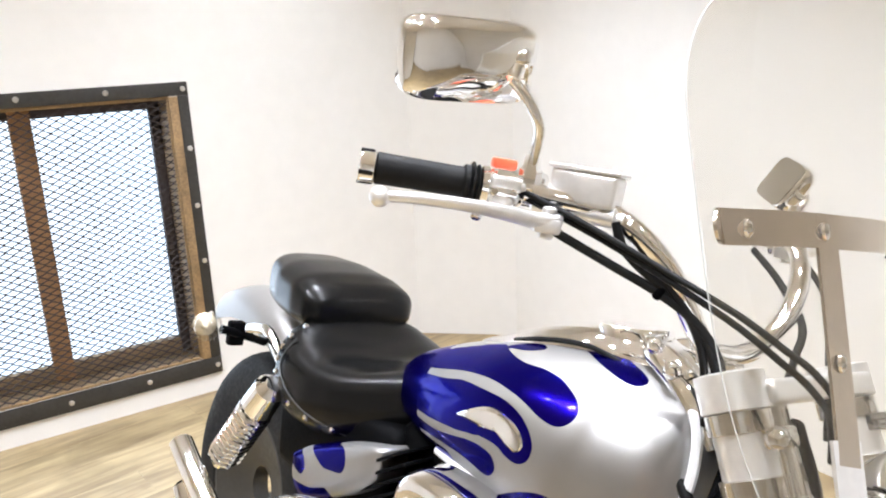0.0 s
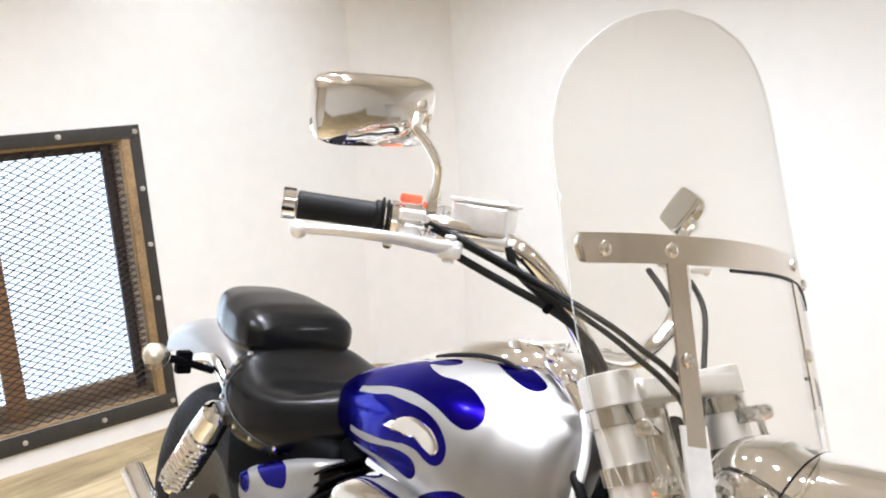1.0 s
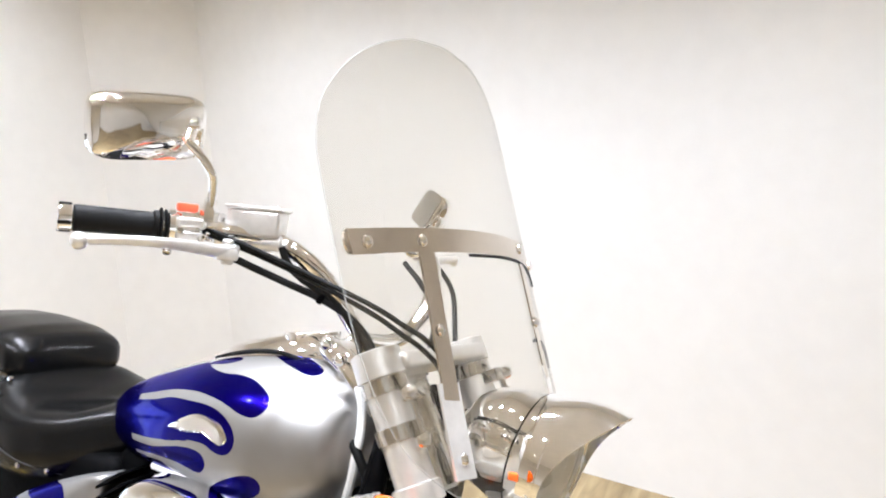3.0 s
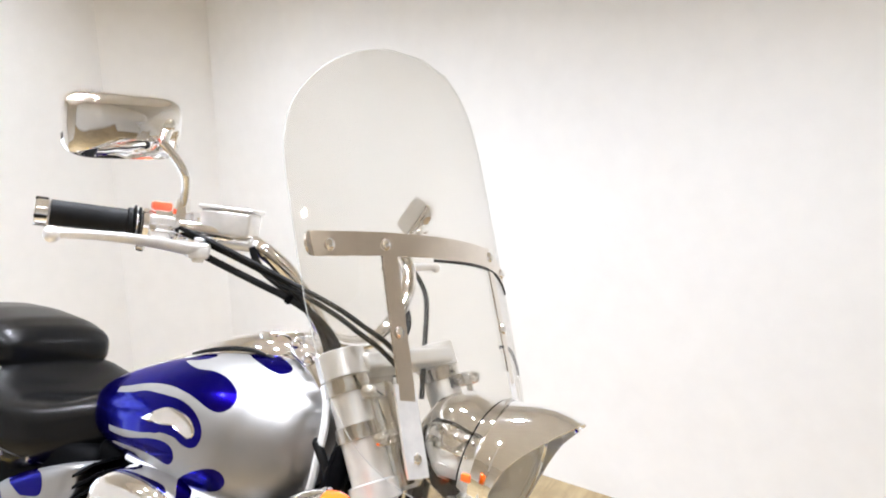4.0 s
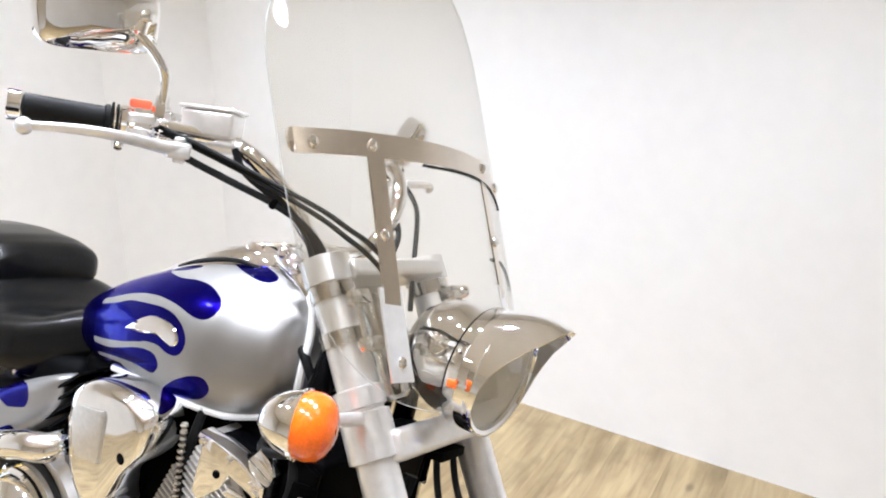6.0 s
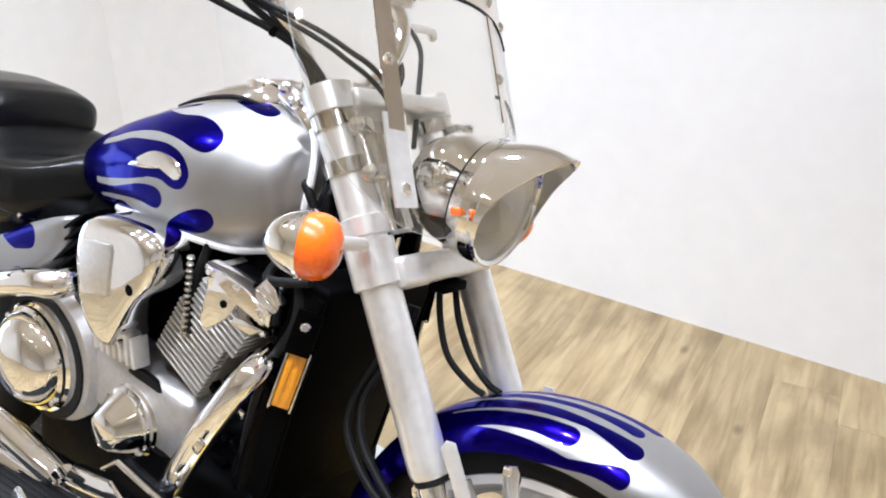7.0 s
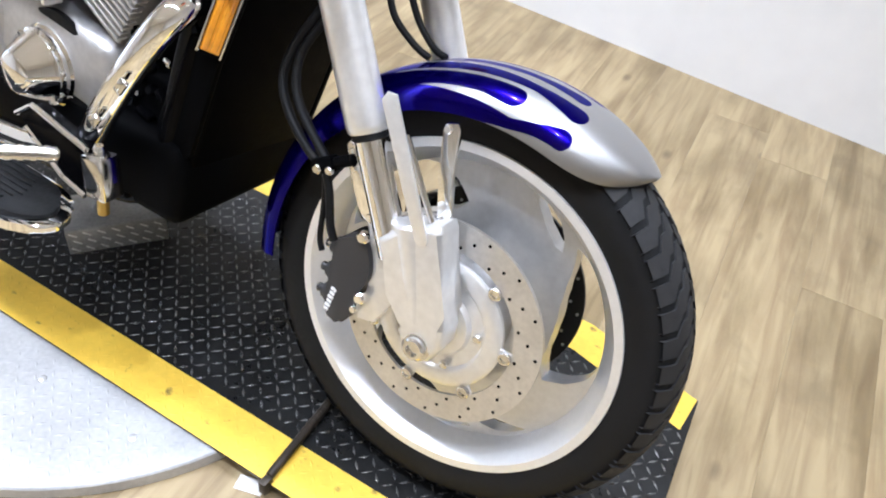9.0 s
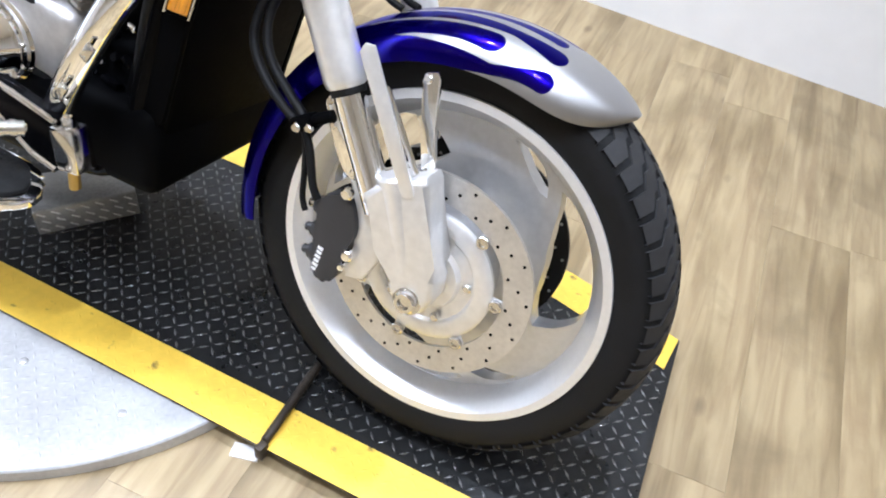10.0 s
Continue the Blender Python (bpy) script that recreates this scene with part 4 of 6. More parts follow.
TOPS = [[(-0.75, 0.085), (-0.725, 0.074), (-0.70, 0.070), (-0.672, 0.085), (-0.69, 0.097), (-0.72, 0.095)],
        [(-0.652, 0.045), (-0.60, 0.045), (-0.549, 0.063), (-0.514, 0.077), (-0.516, 0.095), (-0.539, 0.100), (-0.581, 0.089), (-0.625, 0.065)]]


def rounded(outline, n=4):
    return [(p.x, p.y) for p in spline([(a, b, 0) for a, b in outline + outline[:1]], n)[:-1]]


def sdf_outline(px, pz, poly):
    """Signed distance to closed outlines, given as arrays of points; inside is below zero."""
    a = np.array(poly)
    b = np.roll(a, -1, axis=0)
    e = b - a
    w = np.stack([px[:, None] - a[:, 0], pz[:, None] - a[:, 1]], axis=2)
    t = np.clip((w * e).sum(2) / (e * e).sum(1), 0, 1)
    d = np.sqrt(((w - t[:, :, None] * e) ** 2).sum(2)).min(1)
    up = (a[:, 1] <= pz[:, None]) != (b[:, 1] <= pz[:, None])
    with np.errstate(divide="ignore", invalid="ignore"):
        xc = a[:, 0] + (pz[:, None] - a[:, 1]) * e[:, 0] / e[:, 1]
    inside_ = (np.where(up, px[:, None] < xc, False).sum(1) % 2) == 1
    return np.where(inside_, -d, d)


bm = bmesh.new()
loft(bm, [tank_sec(x) for x in smooth_x(190)])
tank = part("fuel_tank", bm, PAINT, bike, "silver teardrop fuel tank with blue flames", 60)


co = np.zeros(len(tank.data.vertices) * 3)
tank.data.vertices.foreach_get("co", co)
co = co.reshape(-1, 3)
lick = np.full(len(co), 9.0)
for k, poly in enumerate(LICKS):
    lick = np.minimum(lick, sdf_outline(co[:, 0], co[:, 2], poly if k in (0, 5) else rounded(poly)))
lick = np.where((np.abs(co[:, 1]) < 0.07) & (co[:, 2] > 0.55) & (co[:, 0] > -0.88), 9.0, lick)
for poly in TOPS:
    lick = np.minimum(lick, np.where(co[:, 2] > 0.60, sdf_outline(co[:, 0], np.abs(co[:, 1]), rounded(poly)), 9.0))
tank.data.attributes.new("lick_distance", "FLOAT", "POINT").data.foreach_set("value", lick.astype(np.float32))


def tank_y(x, z):
    hw, tp, bt = TW(x), TT(x), TB(x)
    mid = bt + (tp - bt) * 0.46
    e, r = (2.25, tp - mid) if z > mid else (2.7, mid - bt)
    return hw * max(0.0, 1 - (abs(z - mid) / r) ** e) ** (1 / e)


# bright emblem inside the second lick, both flanks
EMB = rounded([(-0.735, 0.530), (-0.695, 0.553), (-0.665, 0.563), (-0.628, 0.561), (-0.606, 0.552), (-0.597, 0.539), (-0.606, 0.529), (-0.622, 0.533), (-0.645, 0.539), (-0.680, 0.534)])
for s in (-1, 1):
    bm = bmesh.new()
    rings = []
    for sc, h in ((1.0, 0.0), (0.97, 0.0022), (0.72, 0.0038), (0.55, 0.0028), (0.2, 0.0034)):
        rings.append([(-0.655 + (a + 0.655) * sc, 0.547 + (b - 0.547) * sc, h) for a, b in EMB])
    loft(bm, [[Vector((a, s * (tank_y(a, b) + h), b)) for a, b, h in r] for r in rings])
    part("tank_emblem", bm, CHROME, bike, "raised chrome tank emblem")
# bright seam along the lower and front edge
for s in (-1, 1):
    bm = bmesh.new()
    low = [(x, s * q * TW(x), 0) for x, q in ((-0.80, 0.86), (-0.72, 0.87), (-0.66, 0.87), (-0.61, 0.86), (-0.56, 0.84), (-0.52, 0.80), (-0.48, 0.72))]
    low = [(x, y, TB(x) + (1 - (1 - (abs(y) / TW(x)) ** 2.7) ** (1 / 2.7)) * 0.46 * (TT(x) - TB(x)) - 0.002) for x, y, _ in low]
    hose(bm, low + [(-0.455, s * 0.088, 0.450), (-0.438, s * 0.092, 0.492), (-0.429, s * 0.096, 0.535), (-0.428, s * 0.090, 0.575), (-0.445, s * 0.074, 0.615), (-0.49, s * 0.05, 0.647)], 0.0065, 8, 5)
    part("tank_seam", bm, WHITEP, bike, "bright tank seam")
# console and filler on the tank
bm = bmesh.new()
rings = []
for k in range(15):
    u = k / 14
    x = -0.86 + 0.40 * u
    w = 0.070 * math.sin(math.pi * min(1, 0.08 + u * 0.9)) ** 0.5
    zt = np.interp(x, tx, [t[2] for t in TANK])
    rings.append(superell(x, 0, zt - 0.012, w, 0.018 + 0.021 * math.sin(math.pi * u ** 1.3), 36, 2.2))
loft(bm, rings)
console = part("tank_console", bm, CHROME, bike, "chrome tank console with speedometer", 60)
bm = bmesh.new()
lathe(bm, (-0.60, 0, 0.664), (-0.12, 0, 1), [(0, 0.050), (0.016, 0.050), (0.022, 0.046), (0.022, 0.040)], 36)
part("speedometer", bm, CHROME, console)
bm = bmesh.new()
hose(bm, [(-0.76, -0.058, 0.622), (-0.713, -0.066, 0.637), (-0.658, -0.069, 0.650), (-0.610, -0.070, 0.655), (-0.571, -0.068, 0.650), (-0.538, -0.060, 0.643), (-0.50, -0.045, 0.640)], 0.0036, 8, 6)
part("console_trim", bm, RUBBER, console)
# polished cover of the steering head
for s in (-1, 1):
    bm = bmesh.new()
    hose(bm, [(-0.560, s * 0.030, 0.672), (-0.530, s * 0.048, 0.672), (-0.488, s * 0.056, 0.655), (-0.455, s * 0.058, 0.625), (-0.432, s * 0.056, 0.590)], 0.016, 16, 6, flat=0.7, radii=[0.010, 0.018, 0.020, 0.018, 0.014])
    part("steering_head_cover", bm, CHROME, bike, "chrome steering head cover")
    for q in ((-0.528, 0.062, 0.680), (-0.492, 0.074, 0.662)):
        bm = bmesh.new()
        lathe(bm, (q[0], s * (q[1] - 0.006), q[2]), (0, s, 0.5), [(0, 0.011), (0.004, 0.011), (0.009, 0.008), (0.011, 0.004)], 14)
        part("cover_nut", bm, CHROME, bike)

# --- seats ---
def cushion(name, secs, label, n=40, e=2.8):
    bm = bmesh.new()
    xs = [s[0] for s in secs]
    rings = []
    m = 60
    curves = [eased(xs, [s[q] for s in secs], 22) for q in (1, 2, 3, 4)]
    for k in range(m + 1):
        x = xs[0] + (xs[-1] - xs[0]) * (0.5 - 0.5 * math.cos(math.pi * k / m))
        hw, tp, bt, dip = (c(x) for c in curves)
        mid = (tp + bt) / 2
        ring_ = superell(x, 0, mid, hw, tp - mid, n, e)
        for p in ring_:
            if p.z > mid:
                p.z -= dip * math.cos(min(1.0, abs(p.y) / max(hw, 0.01)) * math.pi / 2)
        rings.append(ring_)
    loft(bm, rings)
    return part(name, bm, LEATHER, bike, label, 60)


SEAT = [(-0.895, 0.050, 0.522, 0.430, 0), (-0.92, 0.080, 0.530, 0.405, 0), (-0.98, 0.124, 0.522, 0.372, 0.008), (-1.05, 0.160, 0.512, 0.345, 0.028),
        (-1.13, 0.180, 0.516, 0.325, 0.044), (-1.20, 0.184, 0.530, 0.322, 0.034), (-1.255, 0.172, 0.534, 0.335, 0.0), (-1.285, 0.138, 0.522, 0.375, 0), (-1.295, 0.08, 0.49, 0.42, 0)]
seat = cushion("rider_seat", SEAT, "black leather rider seat with chrome studs along its edge", 48, 2.6)


def seat_flank(x, z):
    """Half width of the rider seat at a place along it and a height."""
    hw, tp, bt = (float(np.interp(-x, [-q[0] for q in SEAT], [q[k] for q in SEAT])) for k in (1, 2, 3))
    mid = (tp + bt) / 2
    return hw * max(0.05, 1 - min(1.0, abs(z - mid) / (tp - mid)) ** 2.6) ** (1 / 2.6)


for x, z in ((-1.232, 0.512), (-1.236, 0.494), (-1.240, 0.474), (-1.240, 0.452), (-1.234, 0.428), (-1.212, 0.405), (-1.168, 0.390), (-1.118, 0.382), (-1.062, 0.380), (-1.0, 0.385)):
    bm = bmesh.new()
    lathe(bm, (x, -seat_flank(x, z) + 0.003, z), (-0.25, -1, 0.1), [(0, 0.0062), (0.004, 0.0062), (0.007, 0.0035)], 10)
    part("stud", bm, CHROME, seat)
bm = bmesh.new()
hose(bm, [(x + 0.022, -seat_flank(x + 0.022, z + 0.014) - 0.0005, z + 0.014) for x, z in ((-1.236, 0.482), (-1.238, 0.452), (-1.232, 0.428), (-1.208, 0.405), (-1.164, 0.386), (-1.118, 0.372), (-1.062, 0.360))], 0.0016, 6, 5)
part("seat_seam", bm, STITCH, seat)
cushion("pillion_seat", [(-1.236, 0.088, 0.560, 0.510, 0), (-1.242, 0.112, 0.574, 0.500, 0), (-1.258, 0.126, 0.588, 0.494, 0), (-1.31, 0.130, 0.602, 0.490, 0), (-1.40, 0.118, 0.612, 0.492, 0),
                         (-1.47, 0.098, 0.612, 0.496, 0), (-1.505, 0.080, 0.606, 0.502, 0), (-1.515, 0.06, 0.59, 0.515, 0)], "black leather pillion pad", 56, 3.2)

# --- rear end ---
RX, RZ, RW = -1.615, 0.005, 0.328
rear = sub("rear_wheel", "wide rear wheel with black tyre")
tyre_part(rear, RX, RZ, RW, 0.195, 0.080, 96, 0.052)
bm = bmesh.new()
lathe(bm, (RX, -0.008, RZ), Y, [(0, 0.18), (0, 0.196), (0.006, 0.200), (0.02, 0.185), (0.06, 0.175), (0.10, 0.185), (0.114, 0.200), (0.12, 0.196), (0.12, 0.18), (0.08, 0.05), (0.04, 0.05), (0, 0.18)], 64, caps=False)
part("rim", bm, WINFR, rear)
bm = bmesh.new()
na, nv = 60, 24
rows = []
for i in range(na + 1):
    a = radians(-24 + 60 * i / na)
    row = []
    for k in range(nv + 1):
        v = -1 + 2 * k / nv
        r = 0.492 - 0.08 * abs(v) ** 2.4
        row.append(bm.verts.new((RX + r * math.sin(a), 0.028 + 0.100 * math.sin(v * math.pi / 2), RZ + r * math.cos(a))))
    rows.append(row)
for p, q in zip(rows, rows[1:]):
    for k in range(nv):
        bm.faces.new((p[k], p[k + 1], q[k + 1], q[k]))
bmesh.ops.recalc_face_normals(bm, faces=bm.faces[:])
bmesh.ops.solidify(bm, geom=bm.faces[:], thickness=0.003)
ob = part("rear_mudguard", bm, PAINT, bike, "silver rear mudguard with dark blue flames")
set_flame(ob, lambda co: sdf_licks(co.x, co.z, [(-1.25, 0.36, 0.04, -1.40, 0.38, 0.015)]))


def shock(side):
    o = sub("rear_shock", "chrome rear shock absorber with coil spring")
    a, b = Vector((-1.212, side * 0.188, 0.412)), Vector((-1.395, side * 0.188, 0.185))
    d = (b - a).normalized()
    ln = (b - a).length
    bm = bmesh.new()
    lathe(bm, a, d, [(0, 0.016), (0.015, 0.030), (0.075, 0.033), (0.085, 0.024), (ln - 0.04, 0.018), (ln, 0.014)], 24)
    part("damper", bm, CHROME, o)
    bm = bmesh.new()
    u, v, _ = frame_of(d)
    pts = [a + d * (0.085 + (ln - 0.12) * k / 88) + u * (0.030 * math.cos(k * 2 * math.pi / 8)) + v * (0.030 * math.sin(k * 2 * math.pi / 8)) for k in range(89)]
    hose(bm, pts, 0.0058, 7, 1)
    part("spring", bm, CHROME, o)


shock(-1)
shock(1)


def rear_signal(side):
    o = sub("rear_signal", "clear rear turn signal on a black stalk")
    c = Vector((-1.272, side * 0.300, 0.501))
    bm = bmesh.new()
    hose(bm, [(-1.33, side * 0.16, 0.455), (-1.30, side * 0.22, 0.478), (-1.282, side * 0.270, 0.494)], 0.008, 10, 5)
    box(bm, (-1.300, side * 0.235, 0.482), (0.02, 0.03, 0.045), None, 0.004)
    part("stalk", bm, BLACK, o)
    bm = bmesh.new()
    bmesh.ops.create_uvsphere(bm, u_segments=24, v_segments=14, radius=0.0245, matrix=Matrix.Translation(c))
    part("lens", bm, LENSG, o, "clear lens")
    bm = bmesh.new()
    lathe(bm, c + Vector((-0.018, 0, 0)), (1, side * 0.3, 0), [(0, 0.021), (0.006, 0.017), (0.012, 0.008), (0.020, 0.006), (0.024, 0.002)], 18)
    part("bulb", bm, CLEARSIG, o, "pale bulb and reflector")


CLEARSIG = mat("pale_bulb", (0.62, 0.56, 0.44), 0.25, 0.4, coat=0.3, var=0.1, scale=40)
rear_signal(-1)
# seat rails and the struts behind the seat
for s in (-1, 1):
    bm = bmesh.new()
    hose(bm, [(-1.22, s * 0.150, 0.40), (-1.32, s * 0.152, 0.47), (-1.38, s * 0.15, 0.468), (-1.43, s * 0.145, 0.455)], 0.011, 10, 6)
    part("seat_rail", bm, CHROME, bike)
for dz, dx in ((0.0, 0.0), (-0.070, 0.05)):
    o = sub("exhaust_pipe", "chrome slash-cut exhaust pipe")
    bm = bmesh.new()
    hose(bm, [(-0.80, -0.212, -0.008 + dz * 0.5), (-1.02, -0.232, 0.050 + dz), (-1.18, -0.246, 0.115 + dz), (-1.32, -0.250, 0.165 + dz), (-1.445 + dx, -0.252, 0.212 + dz)], 0.024, 20, 6, radii=[0.024, 0.024, 0.024, 0.024, 0.024])
    part("silencer", bm, CHROME, o)
    bm = bmesh.new()
    lathe(bm, (-1.443 + dx, -0.252, 0.211 + dz), (-0.125, 0, 0.047), [(0, 0.020), (0.0045, 0.0215), (0.0048, 0.012)], 20)
    part("outlet", bm, BLACK, o)

# --- engine ---
LAY[0] = RIGHT
engine = sub("engine", "chrome and silver V-twin engine")


def eng(name, bm, m, label="", angle=38):
    return part(name, bm, m, engine, label, angle)


# dark core of frame and engine
for c, size in (((-0.76, 0.0, 0.27), (0.66, 0.20, 0.30)), ((-0.80, 0.0, 0.08), (0.62, 0.26, 0.18)), ((-1.10, 0.0, 0.33), (0.40, 0.26, 0.20)),
                ((-0.70, 0.0, 0.405), (0.46, 0.21, 0.09)), ((-0.70, -0.02, 0.030), (0.56, 0.32, 0.14))):
    bm = bmesh.new()
    box(bm, c, size, None, 0.025, 3)
    eng("core_block", bm, BLACK, "black engine block")
bm = bmesh.new()
box(bm, (-0.76, -0.130, 0.165), (0.40, 0.10, 0.13), Matrix.Rotation(radians(8), 3, "Y"), 0.03, 4)
lathe(bm, (-0.905, -0.10, 0.176), (0, -1, 0), [(0, 0.13), (0.075, 0.128), (0.090, 0.115)], 48)
lathe(bm, (-0.672, -0.10, 0.132), (0, -1, 0), [(0, 0.086), (0.06, 0.082), (0.068, 0.074)], 48)
eng("crankcase", bm, CAST, "cast aluminium crankcase")
for k in range(7):
    bm = bmesh.new()
    box(bm, (-0.76 + k * 0.016, -0.185, 0.262 - k * 0.001), (0.008, 0.03, 0.05), Matrix.Rotation(radians(-8), 3, "Y"), 0.002)
    eng("case_rib", bm, ALU)
# round chrome covers
# dark ring laid on the case: a recess's shade put in as colour
bm = bmesh.new()
lathe(bm, (-0.925, -0.184, 0.168), (0, -1, 0), [(0, 0.090), (0.009, 0.100), (0.009, 0.116), (0.0, 0.120)], 48, caps=False)
eng("case_dark_ring", bm, RUBBER, "dark ring round the cover, standing for a shaded recess")
bm = bmesh.new()
lathe(bm, (-0.938, -0.185, 0.162), (0, -1, 0), [(0, 0.098), (0.010, 0.100), (0.014, 0.094), (0.020, 0.094), (0.024, 0.086), (0.040, 0.080), (0.055, 0.060), (0.062, 0.030), (0.064, 0.004)], 56)
alt = eng("alternator_cover", bm, CHROME, "large round chrome engine cover")
for k in range(6):
    a = radians(60 * k + 15)
    bm = bmesh.new()
    bolt(bm, (-0.938 + 0.090 * math.cos(a), -0.206, 0.162 + 0.090 * math.sin(a)), (0, -1, 0), 0.006)
    part("cover_bolt", bm, CHROME, alt)
bm = bmesh.new()
lathe(bm, (-0.688, -0.172, 0.128), (0, -1, 0), [(0, 0.060), (0.010, 0.062), (0.014, 0.058), (0.020, 0.058), (0.022, 0.054), (0.028, 0.055), (0.032, 0.050), (0.062, 0.032), (0.066, 0.027), (0.067, 0.003)], 48)
tim = eng("timing_cover", bm, CHROME, "conical chrome timing cover")
for k in range(9):
    a = radians(40 * k + 10)
    bm = bmesh.new()
    bolt(bm, (-0.688 + 0.055 * math.cos(a), -0.192, 0.128 + 0.055 * math.sin(a)), (0, -1, 0), 0.0042, 0.005)
    part("cover_bolt", bm, CHROME, tim)
bm = bmesh.new()
lathe(bm, (-0.674, -0.166, 0.136), (0, -1, 0), [(0, 0.080), (0.009, 0.080), (0.011, 0.074)], 48)
eng("cover_seal", bm, RUBBER)

# front cylinder, leaning ahead, with fins and head
cyl0, cyl1 = Vector((-0.600, -0.06, 0.215)), Vector((-0.485, -0.06, 0.405))
cd = (cyl1 - cyl0).normalized()
cs = Vector((cd.z, 0, -cd.x))
rotc = Matrix((cs, Y, cd)).transposed()
NF = 17
for k in range(NF):
    bm = bmesh.new()
    p = cyl0.lerp(cyl1, 0.10 + 0.76 * k / (NF - 1))
    box(bm, p - cs * (0.014 if k < 11 else -0.006), (0.112, 0.215, 0.0042), rotc, 0.001, 1)
    eng("cooling_fin", bm, FIN)
bm = bmesh.new()
box(bm, cyl0.lerp(cyl1, 0.5) - cs * 0.006, (0.096, 0.195, (cyl1 - cyl0).length), rotc, 0.012, 2)
eng("front_cylinder", bm, FIN, "finned grey cylinder")
def flank(name, outline, y0, thick, m, label="", bev=0.004):
    bm = bmesh.new()
    slab(bm, outline, (0, y0, 0), (1, 0, 0), (0, 0, 1), thick, bev, 3)
    return eng(name, bm, m, label)


flank("cylinder_head", [(-0.556, 0.335), (-0.535, 0.425), (-0.497, 0.424), (-0.445, 0.410), (-0.400, 0.388), (-0.404, 0.366), (-0.442, 0.344), (-0.475, 0.350), (-0.533, 0.318)], -0.02, 0.130, FRAME, "black cylinder head")
flank("rocker_plate", [(-0.552, 0.336), (-0.530, 0.420), (-0.498, 0.404), (-0.459, 0.394), (-0.489, 0.360), (-0.533, 0.321)], -0.150, 0.018, CHROME, "polished rocker plate", 0.006)
flank("head_rail", [(-0.534, 0.424), (-0.528, 0.434), (-0.495, 0.428), (-0.445, 0.414), (-0.399, 0.392), (-0.402, 0.372), (-0.424, 0.373), (-0.457, 0.388), (-0.498, 0.408)], -0.146, 0.030, CHROME, "chrome head cover rail", 0.006)
flank("head_side_plate", [(-0.489, 0.352), (-0.474, 0.366), (-0.419, 0.360), (-0.442, 0.344)], -0.150, 0.018, CHROME)
flank("head_side_plate", [(-0.445, 0.414), (-0.424, 0.434), (-0.407, 0.421), (-0.396, 0.403), (-0.402, 0.393)], -0.140, 0.020, CHROME)
for q in ((-0.516, 0.424), (-0.463, 0.412), (-0.418, 0.390), (-0.410, 0.380)):
    bm = bmesh.new()
    bolt(bm, (q[0], -0.175, q[1]), (0, -1, 0), 0.006, 0.006)
    eng("head_bolt", bm, CHROME)
bm = bmesh.new()
bolt(bm, (-0.497, -0.167, 0.378), (0, -1, 0), 0.006, 0.004)
eng("head_bolt", bm, BLACK)
# rear cylinder, mostly behind the air cleaner
r0, r1 = Vector((-0.80, -0.06, 0.24)), Vector((-0.90, -0.06, 0.40))
rd = (r1 - r0).normalized()
rs = Vector((rd.z, 0, -rd.x))
rotr = Matrix((rs, Y, rd)).transposed()
for k in range(12):
    bm = bmesh.new()
    box(bm, r0.lerp(r1, k / 11), (0.14, 0.20, 0.005), rotr, 0.001, 1)
    eng("cooling_fin", bm, BLACK)
# air cleaner cover: an inverted rounded shield
bm = bmesh.new()
shape = [(-0.094, 0.040), (-0.070, 0.092), (-0.005, 0.105), (0.070, 0.099), (0.099, 0.074), (0.086, 0.022), (0.046, -0.022), (0.010, -0.075), (-0.014, -0.104), (-0.055, -0.094), (-0.086, -0.050)]
rings = []
for k, (sc, dy) in enumerate(((0.94, 0.0), (1.0, -0.008), (1.0, -0.048), (0.98, -0.062), (0.94, -0.070), (0.89, -0.0735), (0.80, -0.0745), (0.30, -0.0755))):
    smooth_pts = spline([(a, 0, b) for a, b in shape] + [(shape[0][0], 0, shape[0][1])], 5)[:-1]
    rings.append([Vector((-0.688 + p.x * sc, -0.145 + dy, 0.362 + p.z * sc)) for p in smooth_pts])
loft(bm, rings)
air = eng("air_cleaner_cover", bm, CHROME, "chrome air cleaner cover, tapering downwards", 50)
bm = bmesh.new()
slab(bm, [(-0.066, 0.052), (-0.052, 0.066), (0.008, 0.070), (0.013, 0.060), (0.0, -0.013), (-0.053, -0.017), (-0.064, -0.002)], (-0.690, -0.2195, 0.362), (1, 0, 0), (0, 0, 1), 0.005, 0.002, 2)
part("cover_panel", bm, DISCM, air, "satin flat panel")
bm = bmesh.new()
lathe(bm, (-0.640, -0.214, 0.372), (0, -1, 0), [(0, 0.009), (0.006, 0.009), (0.007, 0.005)], 14)
part("cover_screw", bm, BLACK, air)
# exhaust headers
for pts, r in (([(-0.430, -0.10, 0.320), (-0.418, -0.185, 0.302), (-0.452, -0.215, 0.238), (-0.515, -0.218, 0.138), (-0.575, -0.212, 0.055), (-0.66, -0.212, 0.015), (-0.80, -0.212, -0.008)], 0.0205),
               ([(-0.86, -0.10, 0.33), (-0.84, -0.20, 0.325), (-0.90, -0.225, 0.318), (-1.05, -0.225, 0.265), (-1.20, -0.225, 0.16), (-1.35, -0.225, 0.06)], 0.024)):
    bm = bmesh.new()
    hose(bm, pts, r, 20, 7)
    eng("exhaust_header", bm, CHROME, "curved chrome exhaust header")
for q in ((-0.455, -0.243, 0.20), (-0.505, -0.246, 0.13)):
    bm = bmesh.new()
    box(bm, q, (0.014, 0.006, 0.026), Matrix.Rotation(radians(35), 3, "Y"), 0.002)
    eng("header_clamp", bm, STEEL)
# small bits between the frame tubes, scattered at random and added for their glints
rr = random.Random(8)
